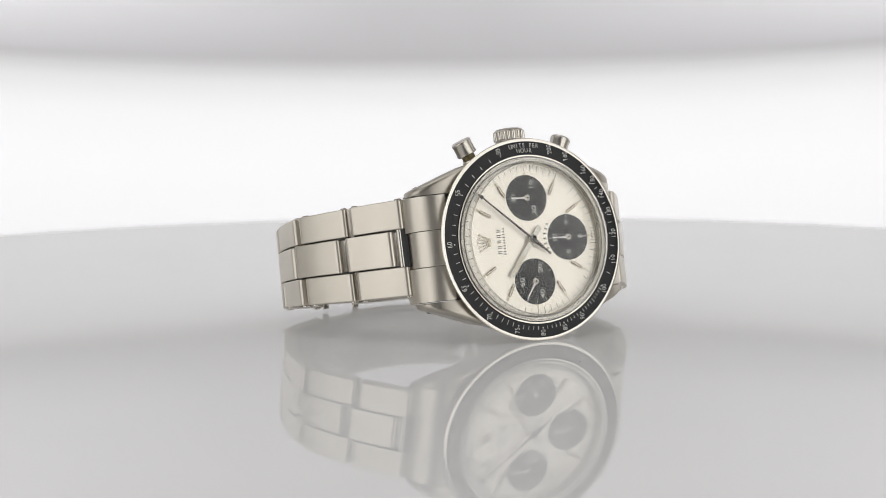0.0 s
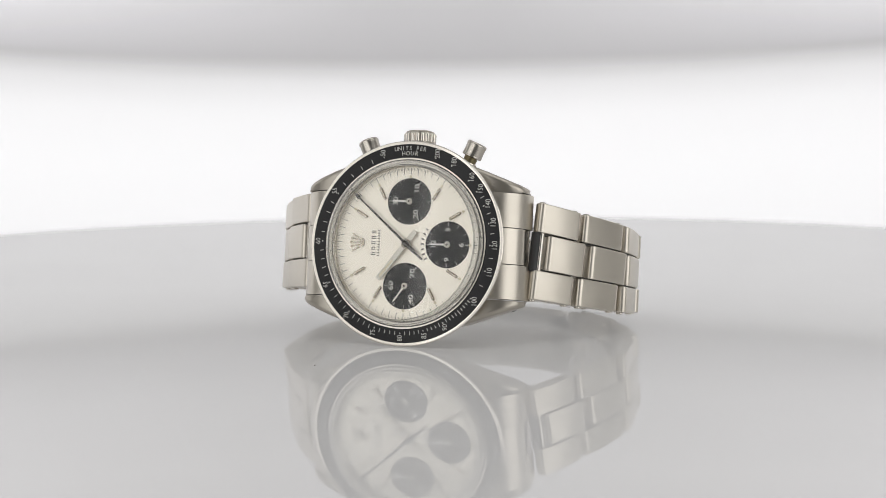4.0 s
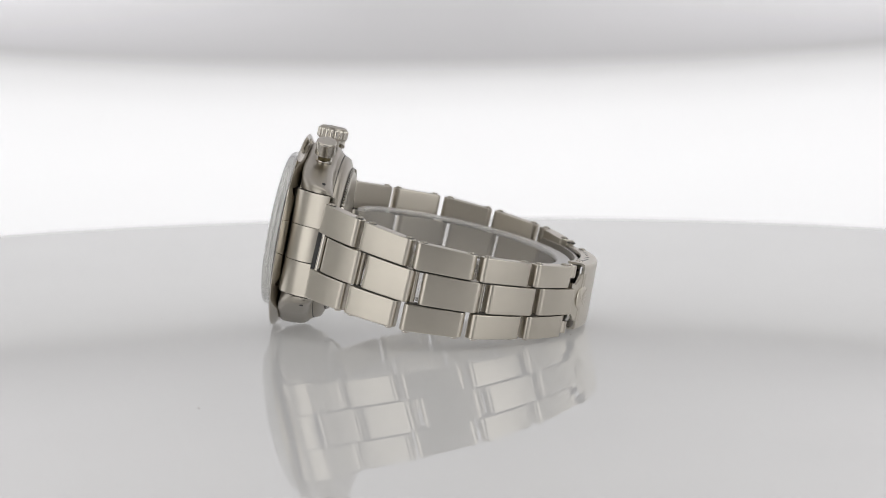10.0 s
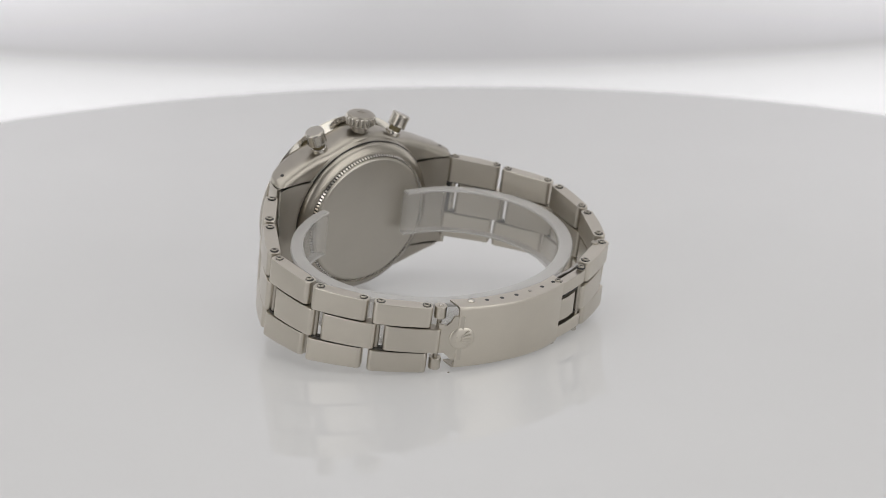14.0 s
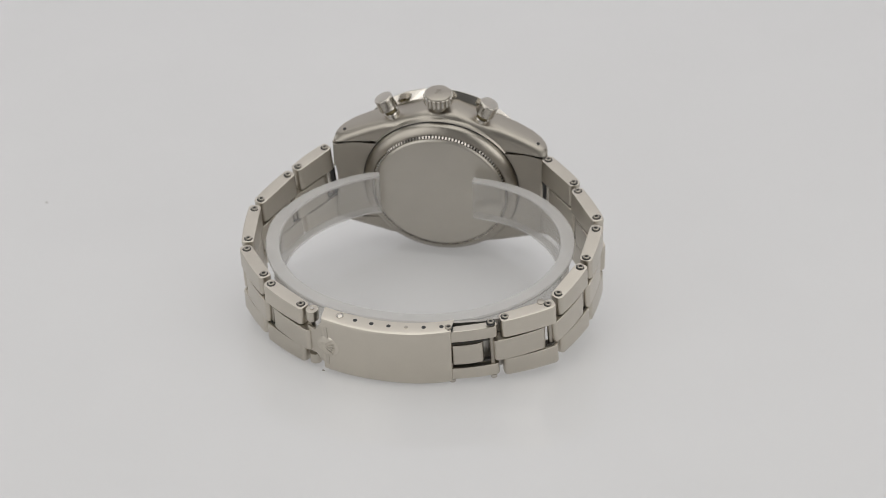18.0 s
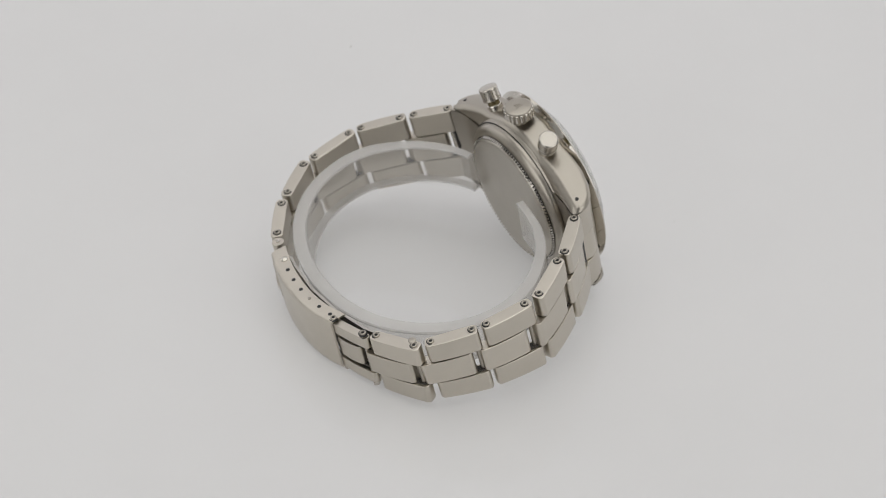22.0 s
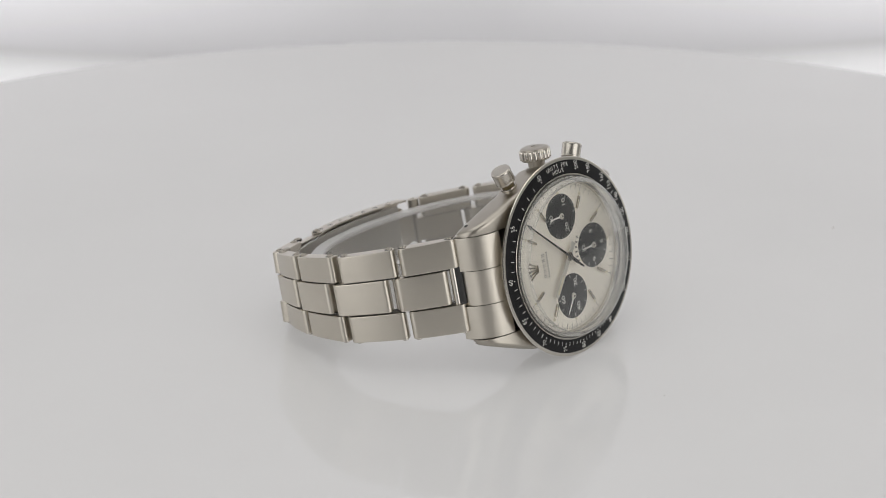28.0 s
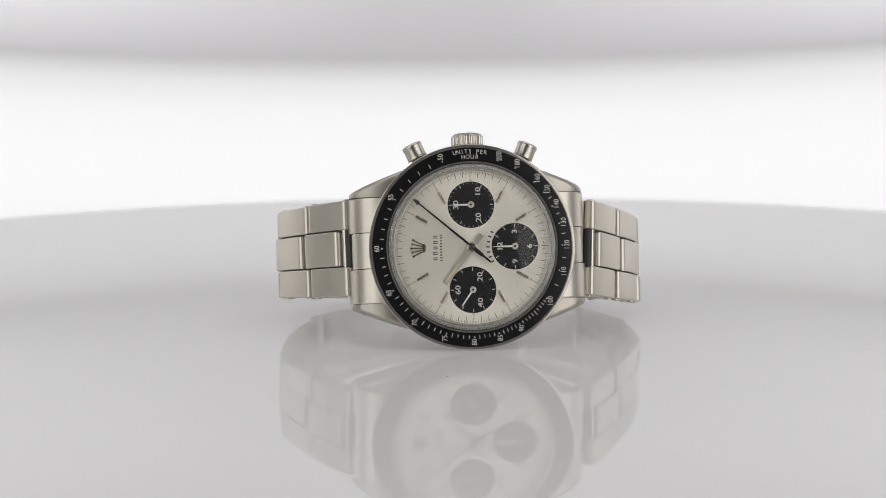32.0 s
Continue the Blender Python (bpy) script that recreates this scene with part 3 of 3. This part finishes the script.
for k in range(18):
    case_part("flute", lathe([(0, 0.24), (0.36, 0.28), (0.41, 0.5), (0.41, 1.75), (0.3, 2.0), (0, 2.08)], 10, False, crown_at @ pose(2.62 * math.cos(2 * math.pi * k / 18), 2.62 * math.sin(2 * math.pi * k / 18), 0)), polished, cr)
case_part("emblem", merge(*[box(0.16, 1.0, 0.12, 0, crown_at @ pose(i * 0.4, 0.1, 2.55, 0, 0, -i * 14)) for i in (-1, 0, 1)], box(1.1, 0.2, 0.12, 0, crown_at @ pose(0, -0.6, 2.55))), satin, cr, "raised emblem as a plain shape")
for s in (-1, 1):
    at = pose(s * 9.2 + 1.1, 15.5, -4.5, 0, 0, -s * 24.0) @ pose(0, 0, 0, -90) @ pose(0, 0, -17.85 - s * 0.25)
    pu = case_part("pusher", lathe([(0, 22.0), (1.55, 22.0), (1.8, 21.9), (1.92, 21.7), (1.92, 21.35), (1.86, 21.25), (1.86, 19.6), (1.92, 19.5), (1.92, 19.25), (1.75, 19.12), (0, 19.12)], 48, False, at), pusher_steel, watch, "worn polished steel pump pusher")
    case_part("stem", lathe([(0, 19.25), (1.25, 19.25), (1.25, 16.0), (0, 16.0)], 32, False, at), olive_stem, pu, "dark narrow pusher stem")
    case_part("collar", lathe([(1.3, 18.2), (1.45, 18.15), (1.58, 17.9), (1.58, 15.0), (1.3, 15.0)], 32, True, at), polished, pu, "polished steel pusher tube")

# ---- bracelet: pins as (x, z); a and b pins of each link, 12 o'clock side and 6 o'clock side ----
SIDE_12 = [((-22.9, -7.8), (-29.0, -13.9)), ((-30.25, -16.27), (-35.0, -23.4)), ((-35.5, -26.7), (-34.9, -34.8)), ((-34.3, -37.5), (-31.3, -44.8)), ((-29.9, -47.8), (-22.5, -51.9)), ((-20.0, -53.6), (-12.5, -56.0))]
SIDE_6 = [((22.3, -9.4), (26.4, -15.2)), ((28.0, -17.9), (31.6, -25.3)), ((32.4, -28.2), (31.3, -36.9)), ((30.8, -40.0), (25.7, -46.4)), ((23.5, -49.0), (16.5, -53.6)), ((14.0, -55.8), (11.0, -56.6))]
BAND_SHIFT = 0.3
SIDE_12 = [tuple((x + BAND_SHIFT, z) for x, z in pair) for pair in SIDE_12]
SIDE_6 = [tuple((x + BAND_SHIFT, z) for x, z in pair) for pair in SIDE_6]
BAND = REST @ Matrix.Translation((BAND_SHIFT, 0, 0))
TOP_12 = ((-60, 4.6), (-57, 5.0), (-46, 6.7), (-37, 7.7), (-28, 8.4), (-16, 9.0), (-8, 9.5))
TOP_6 = ((-60, 4.5), (-57, 4.7), (-46, 5.1), (-37, 5.5), (-28, 6.0), (-16, 7.5), (-8, 8.8))
WIDTH = ((-60, 12.9), (-57, 13.0), (-46, 14.2), (-37, 15.3), (-28, 16.2), (-16, 17.2), (-8, 17.8))


def table(rows, z):
    return float(np.interp(z, [r[0] for r in rows], [r[1] for r in rows]))


MIDDLE = Vector((-1.5, -32.0))


ROUND = 0.9


def lean(p, q, top):
    """Fall of the band's edge along a link, so that its ends stand square to that edge."""
    return 0.6 * (table(top, q[1]) - table(top, p[1])) / (Vector(q) - Vector(p)).length


def link_solid(p, q, before, after, top, lo, hi, rise=1.3, sink=1.25, crown=0.19, bevel=0.26):
    """A link along the line of two pins, lo..hi of the band's width (0 top edge, 1 bottom edge), with rounded ends."""
    p, q = Vector(p), Vector(q)
    u = (q - p).normalized()
    n = Vector((-u.y, u.x))
    if n.dot((p + q) / 2 - MIDDLE) < 0:
        n = -n
    a, b = -before, (q - p).length + after
    r = min((rise + sink) / 2, ROUND)
    pts = []
    for k in range(7):
        w = radians(180 - 15 * k)
        pts.append((a + r + r * math.cos(w), rise - r + r * math.sin(w)))
    for k in (0.25, 1, 2, 3, 4, 5, 5.75):
        s = a + r + (b - a - 2 * r) * k / 6
        pts.append((s, rise + crown * math.sin(math.pi * k / 6)))
    for k in range(7):
        w = radians(90 - 15 * k)
        pts.append((b - r + r * math.cos(w), rise - r + r * math.sin(w)))
    q_ = min(0.9, (rise + sink) * 0.4)
    for k in range(1, 4):
        w = radians(-30 * k)
        pts.append((b - q_ + q_ * math.cos(w), -sink + q_ + q_ * math.sin(w)))
    for k in range(4):
        w = radians(-90 - 30 * k)
        pts.append((a + q_ + q_ * math.cos(w), -sink + q_ + q_ * math.sin(w)))
    bm = bmesh.new()
    rings = []
    k_ = lean(p, q, top)
    for f in (lo, hi):
        ring = []
        for s, h in pts:
            zz = (p + u * s).y
            w = table(WIDTH, zz)
            pos = p + u * (s - k_ * (0.3 - f) * w) + n * h
            ring.append(bm.verts.new((pos.x, table(top, zz) - f * w, pos.y)))
        rings.append(ring)
    bm.faces.new(rings[0])
    bm.faces.new(rings[1][::-1])
    m = len(pts)
    for k in range(m):
        bm.faces.new((rings[0][k], rings[0][(k + 1) % m], rings[1][(k + 1) % m], rings[1][k]))
    bmesh.ops.recalc_face_normals(bm, faces=bm.faces)
    es = [e for e in bm.edges if e.calc_face_angle(0) > radians(55)]
    bmesh.ops.bevel(bm, geom=es, offset=bevel, segments=2, affect="EDGES", profile=0.5)
    return bm


def pin_solid(p, top, r=0.72, out=0.3, whole=True):
    y1 = table(top, p[1]) + out
    y0 = y1 - out * 2 - table(WIDTH, p[1]) if whole else y1 - 1.5
    return lathe([(0, y1), (r * 0.75, y1), (r, y1 - 0.12), (r, y0 + 0.12), (r * 0.75, y0), (0, y0)], 20, False, Matrix.Translation((p[0], 0, p[1])) @ pose(0, 0, 0, -90))


band = watch
def across(c, u, k, top):
    """Axes at a pin: z along the pin through the leaning link, the band's upper edge at its own height."""
    yt, w = table(top, c[1]), table(WIDTH, c[1])
    m = Matrix.Translation((c[0], 0, c[1])) @ pose(0, 0, 0, -90)
    m = Matrix(((1, -k * u.x, 0, k * u.x * (yt - w * 0.3)), (0, 1, 0, 0), (0, -k * u.y, 1, k * u.y * (yt - w * 0.3)), (0, 0, 0, 1))) @ m
    return m


def rivet(c, u, k, top, upper, lower):
    """A tubular rivet through both rows of links, with a rolled head over a dark disc of painted shade."""
    yt = table(top, c[1])
    yb = yt - table(WIDTH, c[1])
    at = across(c, u, k, top)
    part("rivet", lathe([(0, yt + 0.05), (0.3, yt + 0.05), (0.34, yt + 0.24), (0.46, yt + 0.3), (0.62, yt + 0.22), (0.68, yt), (0.66, yt - 0.5), (0, yt - 0.5)], 24, False, at), satin, upper, "rolled steel rivet head")
    part("rivet_eye", lathe([(0, yt + 0.12), (0.31, yt + 0.12), (0.31, yt), (0, yt)], 12, False, at), dark_gap, upper)
    part("rivet_seat", lathe([(0, yt + 0.015), (0.86, yt + 0.015), (0.86, yt - 0.3), (0, yt - 0.3)], 24, False, at), dark_gap, upper, "dark disc for the shade round the rivet")
    part("rivet", lathe([(0, yb - 0.38), (0.5, yb - 0.36), (0.66, yb - 0.2), (0.64, yb + 0.5), (0, yb + 0.5)], 20, False, at), polished, lower, "steel rivet end")
    part("pin", lathe([(0, yt - 0.4), (0.45, yt - 0.4), (0.45, yb + 0.4), (0, yb + 0.4)], 16, False, at), satin, lower, "steel bracelet pin")


LOW, HIGH = 0.305, 0.695
for side, top in ((SIDE_12, TOP_12), (SIDE_6, TOP_6)):
    for i, (p, q) in enumerate(side):
        last = i == len(side) - 1
        if last and top is TOP_6:
            continue
        thin = {"rise": 0.75, "sink": 0.9} if last else {}
        edge = 0.05 if last else 0.0
        fore = min(1.25, ((Vector(p) - Vector(side[i - 1][1])).length - 0.72) / 2) if i else 0.97
        aft = 0.97 if last else min(1.25, ((Vector(side[i + 1][0]) - Vector(q)).length - 0.72) / 2)
        upper = part("outer_link", link_solid(p, q, fore, aft, top, edge, LOW - edge, **thin), brushed, band, "brushed steel bracelet link with rivets")
        lower = part("outer_link", link_solid(p, q, fore, aft, top, HIGH + edge, 1.0 - edge, **thin), brushed, band, "brushed steel bracelet link")
        nxt = side[i + 1][0] if not last else None
        if nxt is not None:
            e1 = Vector(p) + (Vector(q) - Vector(p)).normalized() * 2.35
            e2 = 0.65 * (Vector(q) + (Vector(q) - Vector(p)).normalized() * (Vector(nxt) - Vector(q)).length) + 0.35 * Vector(nxt)
            part("centre_link", link_solid(e1, e2, 1.2 if i else 0.9, -0.1, top, LOW + 0.01, HIGH - 0.01, rise=1.35), brushed, band)
        else:
            e1 = Vector(p) + (Vector(q) - Vector(p)).normalized() * 2.2
            part("centre_link", link_solid(e1, q, 0.6, 0.0, top, LOW + 0.016, HIGH - 0.016, rise=0.75, sink=0.9), brushed, band)
        # added dark sheets paint the shade in the gaps between link rows
        for lo, hi in ((LOW - 0.01, LOW + 0.02), (HIGH - 0.02, HIGH + 0.01)):
            part("link_core", link_solid(p, q, 0.75, 0.75, top, lo, hi, rise=thin.get("rise", 1.3) - 0.62, sink=0.6, bevel=0.02), dark_fill, upper, "dark sheet for the shade between the links")
        for c in (p, q):
            rivet(c, (Vector(q) - Vector(p)).normalized(), lean(p, q, top), top, upper, lower)
# hinge tubes and end pieces at the case
def back_lip(s):
    """Sheet between the lugs behind the end piece, hollowed round the case back and bent towards the band."""
    bm = bmesh.new()
    sheets = []
    for thick in (0, 0.45):
        sheet = []
        for i in range(13):
            y = -9.45 + 18.9 * i / 12
            a, b = math.sqrt(16.15 ** 2 - y * y), 21.7 - 0.012 * (8.5 - abs(y)) ** 2
            row = []
            for k in range(7):
                x = a + (b - a) * k / 6
                row.append(bm.verts.new((s * x, y, -7.62 - 0.13 * max(0.0, x - 17.0) ** 1.5 + thick)))
            sheet.append(row)
        sheets.append(sheet)
    for sh in sheets:
        for i in range(12):
            for k in range(6):
                bm.faces.new((sh[i][k], sh[i + 1][k], sh[i + 1][k + 1], sh[i][k + 1]))
    u, v = sheets
    for i in range(12):
        for k in (0, 6):
            bm.faces.new((u[i][k], u[i + 1][k], v[i + 1][k], v[i][k]))
    for k in range(6):
        for i in (0, 12):
            bm.faces.new((u[i][k], u[i][k + 1], v[i][k + 1], v[i][k]))
    return bm


for s, p, top in ((-1, SIDE_12[0][0], TOP_12), (1, SIDE_6[0][0], TOP_6)):
    zz = p[1]
    prof = [(15.8, -1.5), (17.4, -1.75), (18.9, -2.4), (20.3, -3.6), (21.35, -5.2), (21.9, -7.0), (22.0, -8.4), (21.1, -8.5), (20.4, -6.4), (19.2, -4.6), (17.8, -3.6), (15.8, -3.2)]
    for lo, hi in ((9.7, 3.36), (3.28, -3.28), (-3.36, -9.7)):
        back_by = 0.55 if hi < 0 < lo else 0.0
        pr = [(x - (back_by if z < -6 else 0.0), z + (0.4 if s > 0 else -0.35)) for x, z in prof]
        bm = prism([(s * x, z) for x, z in pr], lo, hi, 0.08, 2)
        bm.transform(Matrix(((1, 0, 0, 0), (0, 0, 1, 0), (0, 1, 0, 0), (0, 0, 0, 1))))
        part("end_piece", bm, brushed, band, "curved brushed steel end piece", CASE)
    part("end_piece_lip", back_lip(s), satin, band, "bent steel lip behind the end piece", CASE)
    first = SIDE_12[0] if s < 0 else SIDE_6[0]
    u_ = (Vector(first[1]) - Vector(first[0])).normalized()
    k_ = lean(first[0], first[1], top)
    y1, y0 = table(top, zz) - LOW * table(WIDTH, zz) + 0.1, table(top, zz) - HIGH * table(WIDTH, zz) - 0.1
    slot = Vector(p) - u_ * 0.6
    part("hinge_seat", lathe([(0, y1), (0.85, y1), (0.85, y0), (0, y0)], 20, False, across(slot, u_, k_, top)), dark_gap, band, "dark filler for the shaded slot behind the end piece")
    tube = Vector(p) + u_ * 0.3 + Vector((s * 0.25, 0.1))
    part("hinge_tube", lathe([(0, y1), (0.62, y1), (0.62, y0), (0, y0)], 20, False, across(tube, u_, k_, top)), polished, band, "polished hinge tube")

# clasp cover: bowed plate with flanges, on the rear of the band
def bow(x):
    return -57.75 + 0.0128 * (x + 1.0) ** 2


def clasp_cover():
    """Folded sheet: outer face, two flanges with rounded bends."""
    bm = bmesh.new()
    xs = [11.6 - 24.6 * k / 24 for k in range(25)]
    rows = []
    for x in xs:
        yt, yb = 5.05 + 0.012 * abs(x), -7.4 - 0.012 * abs(x)
        o = bow(x) - 1.75 + 0.5 * (max(0.0, -5.0 - x) / 8.0) ** 2
        sec = [(yt, o + 3.35), (yt, o + 0.7), (yt - 0.2, o + 0.2), (yt - 0.75, o), (yb + 0.75, o), (yb + 0.2, o + 0.2), (yb, o + 0.7), (yb, o + 3.35)]
        inn = [(yb + 0.35, o + 3.35), (yb + 0.35, o + 0.9), (yb + 0.8, o + 0.4), (yt - 0.8, o + 0.4), (yt - 0.35, o + 0.9), (yt - 0.35, o + 3.35)]
        rows.append([bm.verts.new((x, y, z)) for y, z in sec + inn])
    for a, b in zip(rows, rows[1:]):
        for k in range(len(a)):
            j = (k + 1) % len(a)
            bm.faces.new((a[k], a[j], b[j], b[k]))
    for r in (rows[0], rows[-1]):
        n = 8
        o, i = r[:8], r[8:][::-1]
        bm.faces.new((o[0], o[1], i[1], i[0]))
        bm.faces.new((o[1], o[2], o[3], i[2], i[1]))
        bm.faces.new((o[3], o[4], i[3], i[2]))
        bm.faces.new((o[4], o[5], o[6], i[4], i[3]))
        bm.faces.new((o[6], o[7], i[5], i[4]))
    return bm


clasp = part("clasp", clasp_cover(), brushed, watch, "bowed brushed steel folding clasp cover", BAND)
for k, x in enumerate((5.15, 1.95, -1.35, -4.65, -7.9, -11.1)):
    y = 5.06 + 0.012 * abs(x)
    m = Matrix.Translation((x, y, bow(x) + 0.35)) @ pose(0, 0, 0, -90)
    if k == 3:
        part("spring_pin", lathe([(0, 0.12), (0.32, 0.1), (0.4, -0.2), (0, -0.2)], 16, False, m), satin, clasp, "small steel spring pin", BAND)
    else:
        part("adjuster_hole", lathe([(0, 0.015), (0.42, 0.015), (0.42, -0.2), (0, -0.2)], 16, False, m), dark_gap, clasp, "dark round adjusting hole", BAND)
for sy, y in ((1, 5.15), (-1, -7.5)):
    part("clasp_rivet", lathe([(0, 0.36), (0.45, 0.32), (0.72, 0.12), (0.76, -0.3), (0, -0.3)], 20, False, Matrix.Translation((8.25, y, bow(8.25) + 0.5)) @ pose(0, 0, 0, -90 * sy)), polished, clasp, "domed steel rivet", BAND)
# thumb tab with an embossed emblem, drawn as plain ridges
TAB_AT = Matrix.Translation((10.6, -1.3, bow(10.6) - 1.75)) @ pose(0, 0, 0, 180, -math.degrees(math.atan(0.0256 * 11.6)), 0) @ Matrix.Diagonal((1.0, 1.12, 0.8, 1))
part("thumb_tab", lathe([(0, 0.34), (0.9, 0.31), (1.5, 0.22), (1.95, 0.06), (2.1, -0.2), (2.05, -0.5), (0, -0.5)], 40, False, TAB_AT @ Matrix.Diagonal((1.18, 1.0, 1, 1))), brushed, clasp, "rounded thumb tab with an embossed emblem", BAND)
for k in range(5):
    a = (k - 2) * 17
    part("ridge", box(1.9, 0.2, 0.1, 0.04, TAB_AT @ pose(1.0, 0, 0.285) @ pose(0, 0, 0, 0, 4, a) @ pose(-1.65, 0, 0)), brushed, clasp, "raised emblem as a plain ridge", BAND)
part("ridge", box(0.35, 1.2, 0.2, 0.07, TAB_AT @ pose(1.15, 0, 0.24)), brushed, clasp, "raised emblem as a plain ridge", BAND)
# end tab that joins the band to the clasp
fp = SIDE_6[5][0]
TABZ = Matrix.Translation((fp[0], 0, fp[1] + 1.1)) @ pose(0, 0, 0, 0, -28)
for a, b in ((2.5, 4.85), (-8.0, -5.7)):
    knob = part("end_lug", prism([(1.15 * math.cos(w), 1.25 * math.sin(w)) for w in [2 * math.pi * k / 20 for k in range(20)]], a, b, 0.15, 2, TABZ @ Matrix(((1, 0, 0, 0), (0, 0, 1, 0), (0, 1, 0, 0), (0, 0, 0, 1)))), brushed, band, "small rounded steel lug of the end tab")
    part("pin", lathe([(0, b + 0.22), (0.35, b + 0.2), (0.46, b), (0.46, a - 0.2), (0, a - 0.2)], 16, False, Matrix.Translation((fp[0], 0, fp[1] + 1.1)) @ pose(0, 0, 0, -90)), polished, knob)
part("tab_pin", lathe([(0, 2.6), (0.45, 2.6), (0.45, -5.8), (0, -5.8)], 16, False, Matrix.Translation((fp[0], 0, fp[1] + 1.1)) @ pose(0, 0, 0, -90)), satin, band, "steel end pin")
tab = prism([(0.2, 1.6), (-1.2, 1.2), (-2.0, 1.9), (-2.6, 3.2), (-4.6, 3.3), (-4.6, -5.8), (-2.6, -5.7), (-2.0, -5.0), (-1.2, -4.4), (0.2, -4.6)], -0.3, 0.3, 0.1, 2, TABZ @ Matrix.Translation((0, 0, -0.95)))
part("end_tab", tab, brushed, band, "flared steel end tab")
# folding blade inside the clasp
def strip(points, y0, y1, thick):
    """A sheet strip through points (x, z)."""
    bm = bmesh.new()
    rows = []
    pts = [Vector(p) for p in points]
    for i, p in enumerate(pts):
        u = (pts[min(i + 1, len(pts) - 1)] - pts[max(i - 1, 0)]).normalized()
        n = Vector((-u.y, u.x)) * thick / 2
        rows.append([bm.verts.new(v) for v in ((p.x + n.x, y0, p.y + n.y), (p.x + n.x, y1, p.y + n.y), (p.x - n.x, y1, p.y - n.y), (p.x - n.x, y0, p.y - n.y))])
    for a, b in zip(rows, rows[1:]):
        for k in range(4):
            bm.faces.new((a[k], a[(k + 1) % 4], b[(k + 1) % 4], b[k]))
    bm.faces.new(rows[0])
    bm.faces.new(rows[-1])
    return bm


part("fold_blade", strip([(-28.0, -47.3), (-24.0, -49.6), (-18.0, -52.4), (-10.0, -54.5), (-2.0, -55.4), (6.0, -55.0), (9.0, -54.5)], 4.5, -7.2, 0.5), inner_steel, clasp, "thin steel folding blade", BAND)
part("blade_pin", pin_solid((-28.0, -47.5), TOP_12, 0.75, 0.1), satin, clasp)

# ---- clear plastic cuff inside the bracelet ----
cuff = new("display_cuff")
tagged(cuff, "clear milky plastic display cuff inside the bracelet", "display cuff")


PATH_IN = [(10.9, -12.0), (13.5, -13.0), (17.2, -15.3), (21.2, -18.9), (24.2, -23.2), (26.2, -28.0), (26.5, -33.0), (25.0, -38.6), (21.9, -43.4), (17.4, -47.3), (11.8, -50.1), (5.2, -51.8), (-1.5, -52.2), (-8.2, -51.5), (-14.8, -49.4), (-20.5, -46.0), (-25.3, -41.3), (-28.4, -35.9), (-29.5, -30.0), (-28.4, -24.4), (-25.6, -19.6), (-21.6, -15.8), (-17.2, -13.5), (-13.0, -12.4), (-8.4, -11.9)]


def smooth(points, n=4):
    pts = [Vector(p) for p in points]
    out = []
    for i in range(len(pts) - 1):
        p0, p1, p2, p3 = pts[max(i - 1, 0)], pts[i], pts[i + 1], pts[min(i + 2, len(pts) - 1)]
        for k in range(n):
            t = k / n
            out.append(0.5 * ((2 * p1) + (p2 - p0) * t + (2 * p0 - 5 * p1 + 4 * p2 - p3) * t * t + (3 * p1 - p0 - 3 * p2 + p3) * t ** 3))
    return out + [pts[-1]]


def cuff_strip(points, thick, y_top, y_bottom, shift=0.45, taper=1.0):
    """A wall along points, from y_top to y_bottom below the cuff's falling line, thinner towards its two ends."""
    bm = bmesh.new()
    rows = []
    for i, p in enumerate(points):
        u = (points[min(i + 1, len(points) - 1)] - points[max(i - 1, 0)]).normalized()
        away = min(i, len(points) - 1 - i) / 20
        k = taper + (1 - taper) * min(1.0, away) ** 1.3
        n = Vector((-u.y, u.x)) * thick * k / 2
        p = p + Vector((-u.y, u.x)) * shift * (2 * k - 1)
        f = (p.y + 12) / -45
        lift = 0.9 * max(0.0, (i / (len(points) - 1) - 0.55) / 0.45)
        y0, y1 = y_top - 1.25 * f + lift, y_bottom - 1.7 * f + lift
        c = min(0.25, (y0 - y1) * 0.3)
        sec = [(n, y0 - c), (n * 0.85, y0), (n * -0.85, y0), (-n, y0 - c), (-n, y1 + c), (n * -0.85, y1), (n * 0.85, y1), (n, y1 + c)]
        rows.append([bm.verts.new((p.x + d.x, y, p.y + d.y)) for d, y in sec])
    for a, b in zip(rows, rows[1:]):
        for k in range(8):
            bm.faces.new((a[k], a[(k + 1) % 8], b[(k + 1) % 8], b[k]))
    bm.faces.new(rows[0])
    bm.faces.new(rows[-1])
    return bm


CUFF = smooth(PATH_IN)
part("cuff_wall", cuff_strip(CUFF, 1.7, 4.25, -4.3, 0.3), cuff_plastic, cuff, "clear plastic wall", BAND)
part("upper_rim", cuff_strip(CUFF, 2.8, 4.8, 4.25, 0.85, 0.55), cuff_rim, cuff, "frosted plastic rim", BAND)
part("lower_rim", cuff_strip(CUFF, 1.9, -4.3, -4.7, 0.3), cuff_rim, cuff, "frosted plastic rim", BAND)


# ---- what moves ----
def motions():
    """The disc with the watch on it turns at 12.1 degrees a second; the backdrop swings opposite the camera."""
    start, speed, stop = -117.4, 12.119, 31.72
    times = [float(k) for k in range(32)] + [31.5, 31.72, 31.8, 32.0]
    rows = [(t, pose(0, 0, 0, 0, 0, -90 - start - speed * min(t, stop))) for t in times]
    for thing in (watch, cuff, turntable):
        walk(thing, rows)
    walk(backdrop, [(t, pose(0, 0, PIVOT, -e, 0, 0)) for t, e in ELEVATION])


motions()
